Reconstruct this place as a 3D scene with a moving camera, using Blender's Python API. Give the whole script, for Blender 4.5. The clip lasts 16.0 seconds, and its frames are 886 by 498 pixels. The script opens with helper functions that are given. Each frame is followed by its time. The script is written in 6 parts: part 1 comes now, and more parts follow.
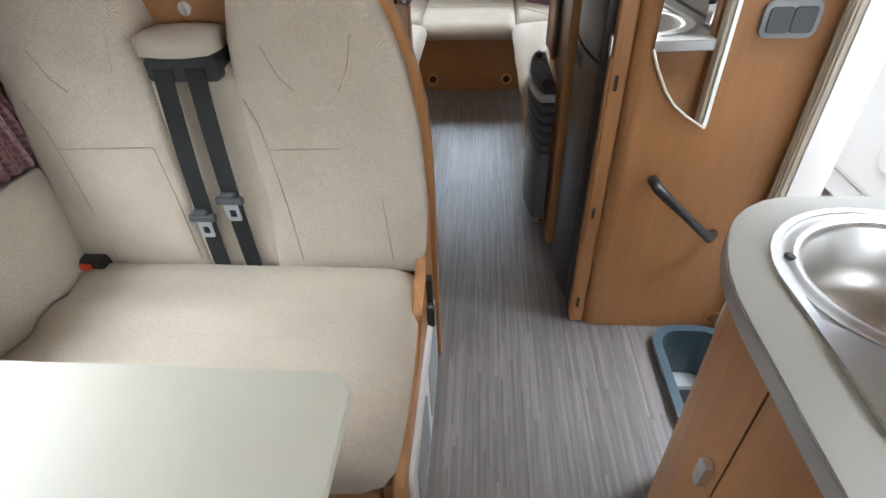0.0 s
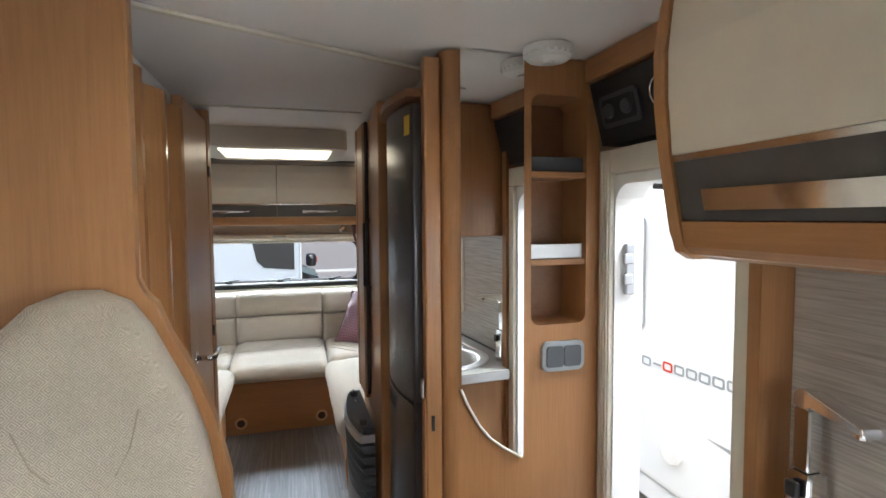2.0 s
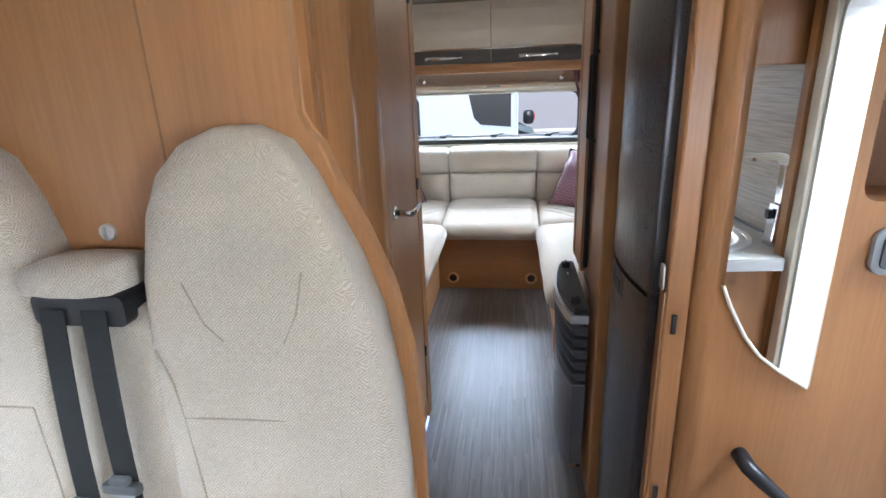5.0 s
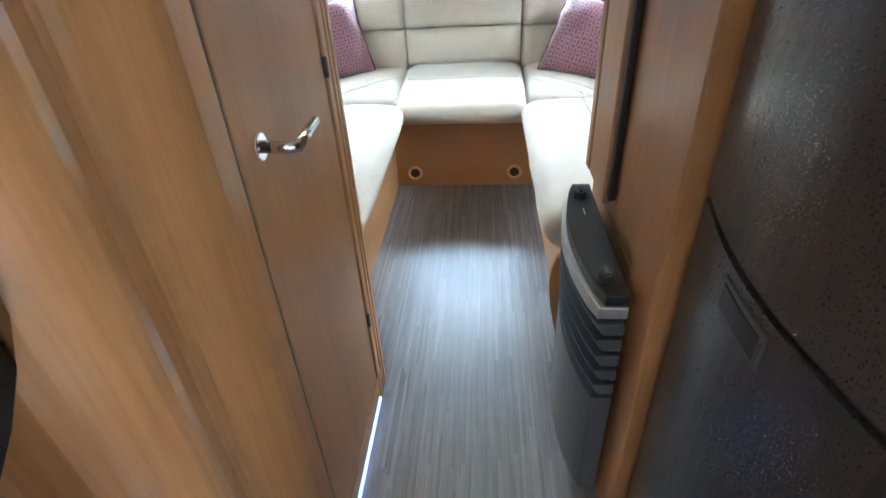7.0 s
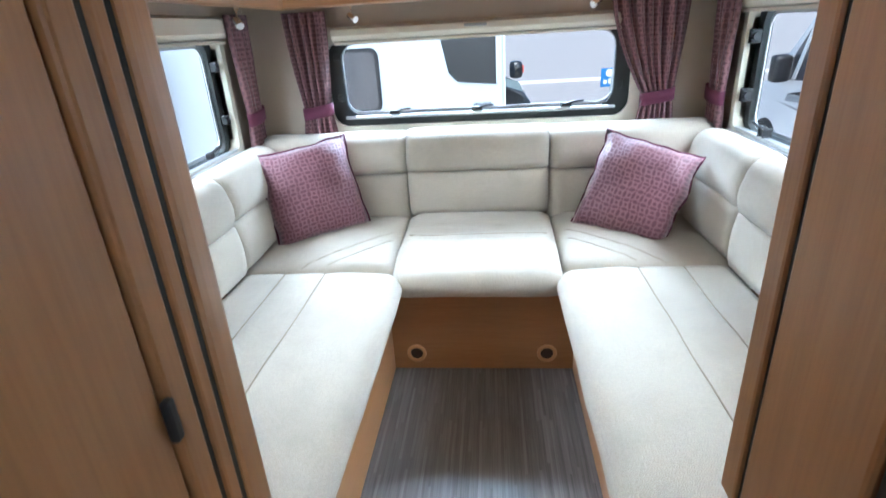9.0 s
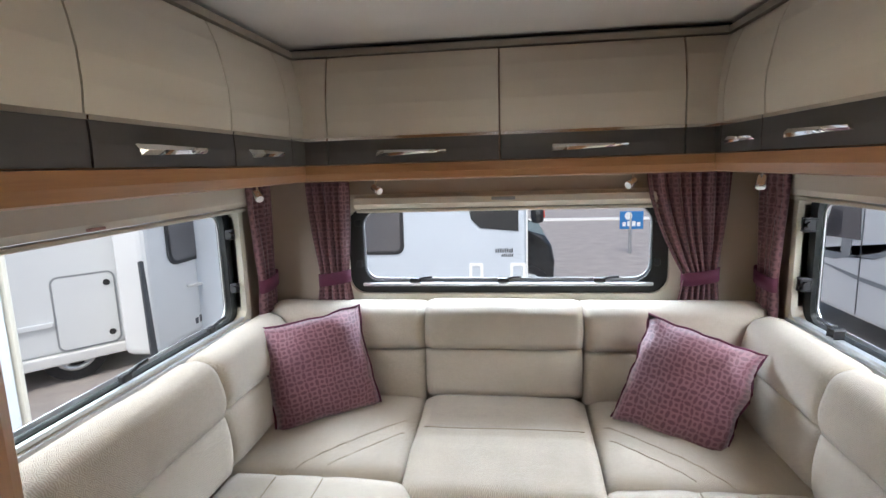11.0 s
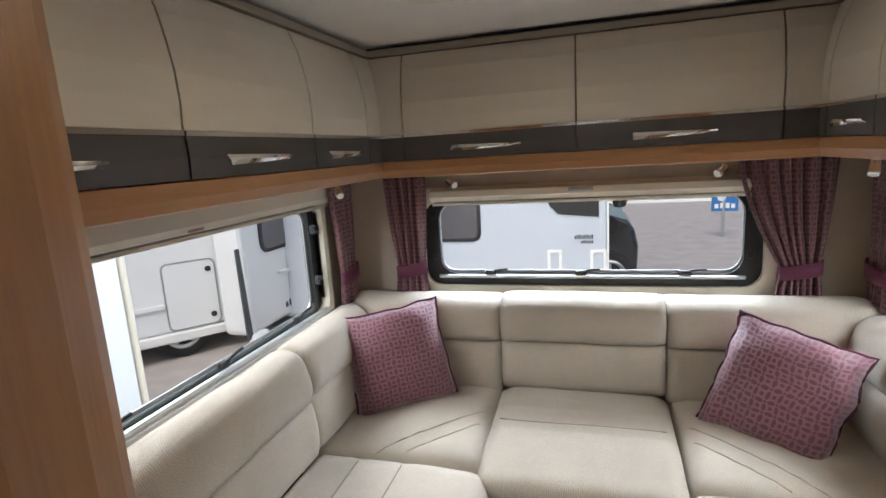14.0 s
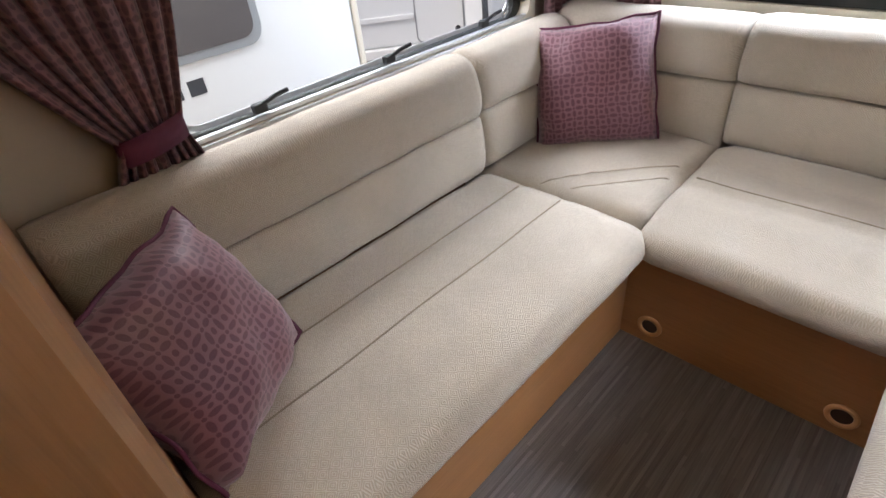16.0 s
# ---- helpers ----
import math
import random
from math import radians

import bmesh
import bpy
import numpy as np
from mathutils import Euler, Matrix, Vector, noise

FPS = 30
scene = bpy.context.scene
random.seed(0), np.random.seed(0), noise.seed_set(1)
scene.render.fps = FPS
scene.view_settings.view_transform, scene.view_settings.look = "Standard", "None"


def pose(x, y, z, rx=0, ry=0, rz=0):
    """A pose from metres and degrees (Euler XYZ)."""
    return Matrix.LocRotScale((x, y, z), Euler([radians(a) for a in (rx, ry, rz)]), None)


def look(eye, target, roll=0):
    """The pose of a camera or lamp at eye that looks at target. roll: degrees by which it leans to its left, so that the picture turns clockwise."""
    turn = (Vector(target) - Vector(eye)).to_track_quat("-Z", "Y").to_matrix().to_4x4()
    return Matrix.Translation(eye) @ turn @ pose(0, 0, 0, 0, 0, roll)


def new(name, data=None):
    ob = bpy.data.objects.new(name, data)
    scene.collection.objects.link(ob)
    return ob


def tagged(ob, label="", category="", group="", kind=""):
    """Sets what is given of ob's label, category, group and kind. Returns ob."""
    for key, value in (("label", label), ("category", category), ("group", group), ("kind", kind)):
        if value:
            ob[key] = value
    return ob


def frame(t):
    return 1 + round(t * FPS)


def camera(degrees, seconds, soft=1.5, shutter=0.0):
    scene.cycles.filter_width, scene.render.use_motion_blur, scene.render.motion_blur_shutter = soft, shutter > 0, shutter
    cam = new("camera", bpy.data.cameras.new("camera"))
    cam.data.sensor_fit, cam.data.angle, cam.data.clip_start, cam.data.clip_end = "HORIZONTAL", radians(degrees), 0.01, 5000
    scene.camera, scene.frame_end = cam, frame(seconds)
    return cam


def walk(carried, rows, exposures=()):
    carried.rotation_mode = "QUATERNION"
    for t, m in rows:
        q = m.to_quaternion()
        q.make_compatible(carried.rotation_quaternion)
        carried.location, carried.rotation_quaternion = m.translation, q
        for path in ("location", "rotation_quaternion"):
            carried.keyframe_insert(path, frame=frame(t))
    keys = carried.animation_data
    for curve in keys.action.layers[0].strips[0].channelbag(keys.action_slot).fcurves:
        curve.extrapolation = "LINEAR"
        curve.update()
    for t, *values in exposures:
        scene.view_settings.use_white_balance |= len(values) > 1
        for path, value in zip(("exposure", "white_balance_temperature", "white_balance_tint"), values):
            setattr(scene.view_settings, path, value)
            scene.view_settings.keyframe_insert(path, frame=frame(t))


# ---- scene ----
cam = camera(80.8, 16.0, shutter=0.12)
PATH = [
    (0, (0.104, 0.726, 1.461), (-0.039, 2.305, 0.241), -2.2),
    (0.5, (0.108, 0.73, 1.465), (-0.001, 2.381, 0.341), -2.6),
    (1, (0.121, 0.775, 1.482), (0.328, 2.63, 0.764), -1.3),
    (1.5, (0.123, 0.796, 1.497), (0.662, 2.694, 1.17), -0.6),
    (2, (0.103, 0.79, 1.507), (0.657, 2.709, 1.388), -0.4),
    (2.5, (0.063, 0.769, 1.52), (0.301, 2.755, 1.515), -1.1),
    (3, (0.048, 0.744, 1.538), (-0.128, 2.735, 1.582), -2.5),
    (3.5, (0.02, 0.716, 1.532), (-0.54, 2.635, 1.519), -3.5),
    (4, (0.033, 0.777, 1.468), (-0.606, 2.643, 1.134), -3.8),
    (4.5, (0.106, 0.959, 1.428), (-0.31, 2.828, 0.848), -3.0),
    (4.7, (0.141, 1.038, 1.43), (-0.189, 2.915, 0.826), -2.3),
    (6.8, (0.107, 1.885, 1.341), (-0.038, 3.635, 0.384), -2.4),
    (7, (0.12, 1.97, 1.334), (-0.045, 3.626, 0.224), -3.3),
    (7.5, (0.119, 2.148, 1.312), (-0.087, 3.641, -0.004), -4.9),
    (8, (0.069, 2.38, 1.307), (-0.144, 3.861, -0.021), -5.9),
    (8.5, (0.064, 2.589, 1.293), (-0.153, 4.149, 0.06), -5.9),
    (9, (0.067, 2.74, 1.357), (-0.131, 4.572, 0.577), -3.5),
    (9.5, (0.04, 2.92, 1.471), (-0.123, 4.883, 1.134), -0.7),
    (9.7, (0.025, 2.96, 1.454), (-0.11, 4.941, 1.225), -0.1),
    (12, (0.043, 3.025, 1.549), (-0.298, 4.96, 1.174), -3.0),
    (12.5, (0.05, 3.035, 1.547), (-0.276, 4.976, 1.19), -3.3),
    (13, (0.045, 3.036, 1.55), (-0.283, 4.978, 1.202), -3.5),
    (13.5, (0.029, 3.023, 1.548), (-0.381, 4.949, 1.197), -3.8),
    (14, (0.044, 3.013, 1.549), (-0.507, 4.9, 1.184), -3.6),
    (14.5, (0.075, 3.086, 1.518), (-0.631, 4.886, 1.008), -3.3),
    (15, (0.143, 3.154, 1.442), (-0.826, 4.721, 0.662), -2.7),
    (15.5, (0.194, 3.242, 1.412), (-1.011, 4.459, 0.381), -3.9),
    (16, (0.175, 3.298, 1.387), (-1.015, 4.384, 0.203), -6.4),
]
walk(cam, [(t, look(eye, target, roll)) for t, eye, target, roll in PATH],
     exposures=[(0, 0.36, 6150, 10), (0.5, 0.32, 6150, 10), (1.0, 0.5, 5900, 10), (1.5, 0.45, 6000, 10), (2.0, 0.5, 6100, 9), (3.0, 0.8, 6150, 11), (3.5, 0.92, 5750, 11), (4.0, 0.92, 5550, 11),
                (4.7, 0.85, 5600, 11), (6.8, 1.35, 5400, 1), (8.0, 1.6, 5250, 0), (8.5, 1.6, 5250, 1), (9.0, 1.16, 5300, 4), (9.5, 0.58, 5500, 8), (9.7, 0.53, 5600, 9), (12.0, 0.33, 6300, 12), (14.0, 0.25, 6350, 12),
                (14.5, 0.12, 6400, 14), (15.0, -0.05, 6350, 15), (15.5, 0.08, 6400, 16), (16.0, 0.3, 6450, 17)])

# ---- world, sun, large lights ----
world = bpy.data.worlds.new("overcast_sky")
scene.world = world
world.use_nodes = True
wn = world.node_tree
sky = wn.nodes.new("ShaderNodeTexSky")
sky.sky_type = "NISHITA"
sky.sun_disc = False
sky.sun_elevation = radians(54)
sky.sun_rotation = radians(184)
sky.air_density, sky.dust_density = 1.0, 4.0
wn.links.new(sky.outputs[0], wn.nodes["Background"].inputs[0])
wn.nodes["Background"].inputs[1].default_value = 0.13
sun = new("sun", bpy.data.lights.new("sun", "SUN"))
sun.data.energy, sun.data.angle, sun.data.color = 1.2, radians(20), (1.0, 0.96, 0.9)
sun.matrix_world = look((0, 0, 0), (0.04, 0.58, -0.81))


def window_light(name, eye, target, w, h, watts, color=(0.93, 0.97, 1.0)):
    """The sky's light through an opening."""
    data = bpy.data.lights.new(name, "AREA")
    data.shape, data.size, data.size_y, data.energy, data.color = "RECTANGLE", w, h, watts, color
    ob = new(name, data)
    ob.matrix_world = look(eye, target)
    return ob


window_light("sky_behind_rear_window", (0, 6.0, 1.95), (0, 3.2, 0.2), 1.9, 0.95, 115, (0.80, 0.90, 1.0))
window_light("sky_beside_left_window", (-1.85, 4.4, 1.98), (-0.2, 4.3, 0.5), 1.7, 0.9, 32)
window_light("sky_beside_right_window", (1.85, 4.4, 1.98), (0.2, 4.3, 0.5), 1.7, 0.9, 48)
window_light("sky_beside_dinette_window", (-1.85, 1.1, 1.98), (0.2, 1.6, 0.6), 1.5, 0.9, 64)
window_light("sky_beside_entrance", (1.5, 1.92, 2.15), (0.5, 1.78, 0.3), 0.6, 0.6, 76)
window_light("sky_above_hatch", (0.148, 1.565, 2.42), (0.148, 1.565, 0), 0.4, 0.45, 80)
window_light("sky_above_skylight", (0.03, 3.86, 2.42), (0.03, 3.86, 0), 0.6, 0.5, 19)
# Added lamp outside the unseen windscreen opening, to light the seats and partition.
window_light("added_windscreen_light", (0, -2.0, 1.95), (0, 1.2, 0.5), 1.9, 1.1, 38)
window_light("sky_beside_kitchen_window", (1.2, 0.635, 1.24), (0.5, 1.2, 0.9), 0.74, 0.34, 11)

# ---- materials ----


def node_mat(name):
    m = bpy.data.materials.new(name)
    m.use_nodes = True
    t = m.node_tree
    return m, t, t.nodes["Principled BSDF"]


def mapping(t, scale, rot=(0, 0, 0)):
    c = t.nodes.new("ShaderNodeTexCoord")
    mp = t.nodes.new("ShaderNodeMapping")
    mp.inputs["Scale"].default_value = scale
    mp.inputs["Rotation"].default_value = rot
    t.links.new(c.outputs["Object"], mp.inputs[0])
    return mp.outputs[0]


def tex_noise(t, vec, scale=1.0, detail=4, rough=0.55):
    n = t.nodes.new("ShaderNodeTexNoise")
    n.inputs["Scale"].default_value = scale
    n.inputs["Detail"].default_value = detail
    n.inputs["Roughness"].default_value = rough
    t.links.new(vec, n.inputs["Vector"])
    return n.outputs["Fac"]


def ramp(t, fac, stops):
    r = t.nodes.new("ShaderNodeValToRGB")
    while len(r.color_ramp.elements) < len(stops):
        r.color_ramp.elements.new(0.5)
    for e, (p, c) in zip(r.color_ramp.elements, stops):
        e.position, e.color = p, (*c, 1)
    t.links.new(fac, r.inputs[0])
    return r.outputs[0]


def mix(t, fac, a, b, kind="MIX"):
    n = t.nodes.new("ShaderNodeMix")
    n.data_type, n.blend_type = "RGBA", kind
    for sock, v in ((n.inputs[0], fac), (n.inputs[6], a), (n.inputs[7], b)):
        if hasattr(v, "node"):
            t.links.new(v, sock)
        else:
            sock.default_value = v if isinstance(v, float) else (*v, 1)
    return n.outputs[2]


def bump(t, p, height, strength, dist=0.002):
    b = t.nodes.new("ShaderNodeBump")
    b.inputs["Strength"].default_value = strength
    b.inputs["Distance"].default_value = dist
    t.links.new(height, b.inputs["Height"])
    t.links.new(b.outputs[0], p.inputs["Normal"])


def plain(name, col, rough=0.5, metal=0.0, grain=60, amount=0.12, relief=0.0, coat=0.0):
    """A painted, moulded or metal surface with faint mottling and uneven gloss."""
    m, t, p = node_mat(name)
    v = mapping(t, (1, 1, 1))
    n = tex_noise(t, v, grain, 5)
    n2 = tex_noise(t, v, 3.1, 3)
    dark = tuple(c * (1 - amount) for c in col)
    lite = tuple(min(1, c * (1 + amount * 0.6)) for c in col)
    c = mix(t, n2, dark, lite)
    t.links.new(c, p.inputs["Base Color"])
    r = t.nodes.new("ShaderNodeMapRange")
    r.inputs["To Min"].default_value = max(0.02, rough - 0.07)
    r.inputs["To Max"].default_value = min(1, rough + 0.09)
    t.links.new(n, r.inputs["Value"])
    t.links.new(r.outputs[0], p.inputs["Roughness"])
    p.inputs["Metallic"].default_value = metal
    p.inputs["Coat Weight"].default_value = coat
    if relief:
        bump(t, p, n, relief)
    return m


def wood(name, axis, dark, mid, lite, rough=0.38):
    """Wood-effect furniture foil, grain along one axis."""
    m, t, p = node_mat(name)
    s = [26.0, 26.0, 26.0]
    s["xyz".index(axis)] = 1.5
    f = [170.0, 170.0, 170.0]
    f["xyz".index(axis)] = 7.0
    g = tex_noise(t, mapping(t, s), 1.0, 5, 0.6)
    fine = tex_noise(t, mapping(t, f), 1.0, 3, 0.6)
    big = tex_noise(t, mapping(t, tuple(x * 0.2 for x in s)), 1.0, 2)
    c = ramp(t, g, [(0.25, dark), (0.5, mid), (0.78, lite)])
    c = mix(t, 0.42, c, ramp(t, fine, [(0.3, dark), (0.6, lite)]))
    c = mix(t, 0.3, c, ramp(t, big, [(0.3, dark), (0.7, lite)]))
    t.links.new(c, p.inputs["Base Color"])
    p.inputs["Roughness"].default_value = rough
    bump(t, p, fine, 0.12, 0.001)
    return m


OAK = ((0.275, 0.125, 0.046), (0.355, 0.168, 0.064), (0.425, 0.212, 0.085))
WOOD_Z = wood("honey_oak_upright", "z", *OAK)
WOOD_Y = wood("honey_oak_lengthwise", "y", *OAK)
WOOD_X = wood("honey_oak_crosswise", "x", *OAK)
SHEEN_Z = wood("polished_oak_upright", "z", *OAK, rough=0.2)
# Darker copy of the oak: shade of recesses and carcasses put into the colour.
WOOD_SHADED = wood("shaded_oak", "y", (0.165, 0.075, 0.032), (0.24, 0.113, 0.048), (0.31, 0.155, 0.068))


def cloth(name, col, lite, cell=210.0, kind="weave"):
    """Upholstery: a diamond weave of two threads, with soft blotches of wear."""
    m, t, p = node_mat(name)
    v = mapping(t, (1, 1, 1))
    vo = t.nodes.new("ShaderNodeTexVoronoi")
    vo.distance = "MANHATTAN"
    vo.inputs["Scale"].default_value = cell / 4.4
    vo.inputs["Randomness"].default_value = 0.03
    t.links.new(mapping(t, (1, 1, 1), (0.03, 0.02, 0.0)), vo.inputs["Vector"])
    freq = t.nodes.new("ShaderNodeMath")
    freq.operation = "MULTIPLY"
    freq.inputs[1].default_value = 31.0
    t.links.new(vo.outputs["Distance"], freq.inputs[0])
    wave = t.nodes.new("ShaderNodeMath")
    wave.operation = "SINE"
    t.links.new(freq.outputs[0], wave.inputs[0])
    n = tex_noise(t, v, 420, 3)
    blot = tex_noise(t, v, 5.0, 4)
    h = t.nodes.new("ShaderNodeMapRange")
    h.inputs["From Min"].default_value = -1.0
    t.links.new(wave.outputs[0], h.inputs["Value"])
    c = mix(t, h.outputs[0], col, lite)
    speck = tex_noise(t, v, 140, 5, 0.7)
    c = mix(t, ramp(t, speck, [(0.38, (0, 0, 0)), (0.62, (1, 1, 1))]), mix(t, 0.22, c, tuple(x * 0.45 for x in col)), c)
    dull = tuple(x * 0.84 for x in col)
    f = t.nodes.new("ShaderNodeMapRange")
    f.inputs["From Min"].default_value, f.inputs["From Max"].default_value = 0.45, 0.8
    f.inputs["To Max"].default_value = 0.6
    t.links.new(blot, f.inputs["Value"])
    c = mix(t, f.outputs[0], c, dull)
    t.links.new(c, p.inputs["Base Color"])
    p.inputs["Roughness"].default_value = 0.92
    p.inputs["Sheen Weight"].default_value = 0.25
    add = t.nodes.new("ShaderNodeMath")
    add.operation = "ADD"
    t.links.new(h.outputs[0], add.inputs[0])
    t.links.new(n, add.inputs[1])
    bump(t, p, add.outputs[0], 0.5, 0.0018)
    return m


CREAM = cloth("cream_weave_fabric", (0.43, 0.372, 0.294), (0.63, 0.56, 0.46), 150.0)
CREAM_PLAIN = cloth("cream_smooth_fabric", (0.52, 0.455, 0.365), (0.59, 0.52, 0.425), 180.0)


def cells(name, base, line, pitch):
    """Jacquard cloth: plum ovals, upright and lying, with small squares between, on a paler net."""
    m, t, p = node_mat(name)
    c = t.nodes.new("ShaderNodeTexCoord")

    def vec(op, a, b=None):
        n = t.nodes.new("ShaderNodeVectorMath")
        n.operation = op
        t.links.new(a, n.inputs[0])
        if b is not None:
            n.inputs[1].default_value = b
        return n.outputs["Value" if op == "LENGTH" else "Vector"]

    def num(op, a, b):
        n = t.nodes.new("ShaderNodeMath")
        n.operation = op
        for sock, v in ((n.inputs[0], a), (n.inputs[1], b)):
            if hasattr(v, "node"):
                t.links.new(v, sock)
            else:
                sock.default_value = v
        return n.outputs[0]

    flat = vec("MULTIPLY", c.outputs["UV"], (1 / pitch, 1 / pitch, 0))
    q = vec("ABSOLUTE", vec("SUBTRACT", vec("FRACTION", flat), (0.5, 0.5, 0)))
    d = None
    for at, half in (((0.5, 0, 0), (0.165, 0.33, 1)), ((0, 0.5, 0), (0.33, 0.165, 1)), ((0, 0, 0), (0.17, 0.17, 1)), ((0.5, 0.5, 0), (0.11, 0.11, 1))):
        e = vec("LENGTH", vec("DIVIDE", vec("SUBTRACT", q, at), half))
        d = e if d is None else num("MINIMUM", d, e)
    f = t.nodes.new("ShaderNodeMapRange")
    f.inputs["From Min"].default_value, f.inputs["From Max"].default_value = 0.85, 1.1
    t.links.new(d, f.inputs["Value"])
    fade = tex_noise(t, mapping(t, (1, 1, 1)), 7, 3)
    n = tex_noise(t, mapping(t, (1, 1, 1)), 380, 3)
    net = mix(t, fade, line, tuple(x * 0.62 for x in line))
    col = mix(t, f.outputs[0], base, net)
    col = mix(t, 0.25, col, mix(t, n, tuple(x * 0.5 for x in base), line))
    t.links.new(col, p.inputs["Base Color"])
    p.inputs["Roughness"].default_value = 0.5
    p.inputs["Sheen Weight"].default_value = 0.3
    bump(t, p, f.outputs[0], 0.25, 0.0015)
    return m


PLUM = cells("plum_jacquard", (0.105, 0.026, 0.044), (0.30, 0.135, 0.165), 0.037)
CURTAIN = cells("plum_curtain_cloth", (0.085, 0.028, 0.036), (0.28, 0.135, 0.145), 0.040)
TIEBACK = plain("plum_velvet", (0.12, 0.022, 0.055), 0.7, relief=0.2, grain=300)


def floor_mat():
    """Vinyl with narrow strips of grey and brown, laid lengthwise."""
    m, t, p = node_mat("strip_vinyl")
    c = t.nodes.new("ShaderNodeTexCoord")
    sp = t.nodes.new("ShaderNodeSeparateXYZ")
    t.links.new(c.outputs["Object"], sp.inputs[0])

    def math_node(op, a, b):
        n = t.nodes.new("ShaderNodeMath")
        n.operation = op
        for s, v in ((n.inputs[0], a), (n.inputs[1], b)):
            if hasattr(v, "node"):
                t.links.new(v, s)
            else:
                s.default_value = v
        return n.outputs[0]

    col = math_node("FLOOR", math_node("MULTIPLY", sp.outputs["X"], 105.0), 0.0)
    wob = t.nodes.new("ShaderNodeTexWhiteNoise")
    wob.noise_dimensions = "1D"
    t.links.new(col, wob.inputs["W"])
    row = math_node("FLOOR", math_node("ADD", math_node("MULTIPLY", sp.outputs["Y"], 2.6), math_node("MULTIPLY", wob.outputs["Value"], 9.0)), 0.0)
    cmb = t.nodes.new("ShaderNodeCombineXYZ")
    t.links.new(col, cmb.inputs[0])
    t.links.new(row, cmb.inputs[1])
    wn2 = t.nodes.new("ShaderNodeTexWhiteNoise")
    wn2.noise_dimensions = "2D"
    t.links.new(cmb.outputs[0], wn2.inputs["Vector"])
    base = ramp(t, wn2.outputs["Value"], [(0.0, (0.070, 0.058, 0.055)), (0.45, (0.130, 0.115, 0.110)), (0.8, (0.178, 0.160, 0.155)), (1.0, (0.245, 0.228, 0.222))])
    grain = tex_noise(t, mapping(t, (230, 5, 1)), 1.0, 4, 0.65)
    base = mix(t, 0.45, base, ramp(t, grain, [(0.3, (0.050, 0.043, 0.041)), (0.7, (0.27, 0.252, 0.246))]))
    dirt = tex_noise(t, mapping(t, (1, 1, 1)), 4.0, 5)
    base = mix(t, 0.2, base, ramp(t, dirt, [(0.3, (0.095, 0.09, 0.087)), (0.7, (0.205, 0.195, 0.19))]))
    t.links.new(base, p.inputs["Base Color"])
    r = t.nodes.new("ShaderNodeMapRange")
    r.inputs["To Min"].default_value, r.inputs["To Max"].default_value = 0.33, 0.50
    t.links.new(grain, r.inputs["Value"])
    t.links.new(r.outputs[0], p.inputs["Roughness"])
    bump(t, p, grain, 0.12, 0.001)
    return m


VINYL = floor_mat()
BEIGE_WALL = plain("beige_wall_lining", (0.50, 0.42, 0.325), 0.75, relief=0.06, grain=240)
CREAM_TRIM = plain("cream_plastic_trim", (0.70, 0.655, 0.55), 0.42)
CEILING = plain("ceiling_lining", (0.79, 0.755, 0.72), 0.7, relief=0.05, grain=260, amount=0.05)
DOOR_CREAM = plain("cream_locker_foil", (0.66, 0.59, 0.49), 0.42, amount=0.05, grain=300, relief=0.03)
BAND = plain("charcoal_textured_band", (0.075, 0.068, 0.062), 0.42, relief=0.15, grain=420)
CHROME = plain("chrome", (0.86, 0.86, 0.87), 0.09, 1.0)
STEEL = plain("brushed_steel", (0.76, 0.76, 0.75), 0.38, 1.0, grain=900, amount=0.03)
ALLOY = plain("grey_aluminium", (0.55, 0.56, 0.57), 0.36, 0.85)
BLACK = plain("black_plastic", (0.018, 0.018, 0.02), 0.42)
RUBBER = plain("window_rubber", (0.012, 0.014, 0.013), 0.5)
WEBBING = plain("belt_webbing", (0.011, 0.012, 0.013), 0.85, relief=0.3, grain=500)
GREY_PLASTIC = plain("grey_plastic", (0.075, 0.082, 0.09), 0.45)
MID_GREY = plain("mid_grey_plastic", (0.30, 0.32, 0.33), 0.42)
BLUE_GREY = plain("blue_grey_plastic", (0.042, 0.07, 0.088), 0.38)
RED = plain("red_plastic", (0.62, 0.05, 0.015), 0.4)
YELLOW = plain("yellow_sticker", (0.75, 0.52, 0.03), 0.5)
OUTLET_RING = plain("tan_outlet_plastic", (0.56, 0.30, 0.13), 0.45)
OUTLET_DARK = plain("outlet_inside", (0.045, 0.022, 0.012), 0.7)
HEATER_GREY = plain("heater_grey_metal", (0.17, 0.175, 0.18), 0.38, 0.5)
GREEN = plain("green_label", (0.16, 0.28, 0.10), 0.45)
FRIDGE = plain("anthracite_fridge_skin", (0.075, 0.07, 0.071), 0.28, 0.6, relief=0.015, grain=350)
WORKTOP = plain("grey_stone_laminate", (0.36, 0.355, 0.325), 0.34, relief=0.05, grain=35, amount=0.14)
TABLETOP = plain("pale_stone_laminate", (0.47, 0.455, 0.39), 0.5, grain=22, amount=0.13)
WHITE = plain("white_plastic", (0.80, 0.80, 0.78), 0.4, amount=0.05)
GRP = plain("white_gelcoat", (0.80, 0.82, 0.82), 0.22, amount=0.04, coat=0.4)
GREY_GRP = plain("silver_grey_gelcoat", (0.52, 0.57, 0.63), 0.25, amount=0.05, coat=0.4)
TYRE = plain("tyre_rubber", (0.022, 0.022, 0.023), 0.8, relief=0.2)
CAR_BLACK = plain("black_car_paint", (0.014, 0.015, 0.017), 0.18, coat=0.6)
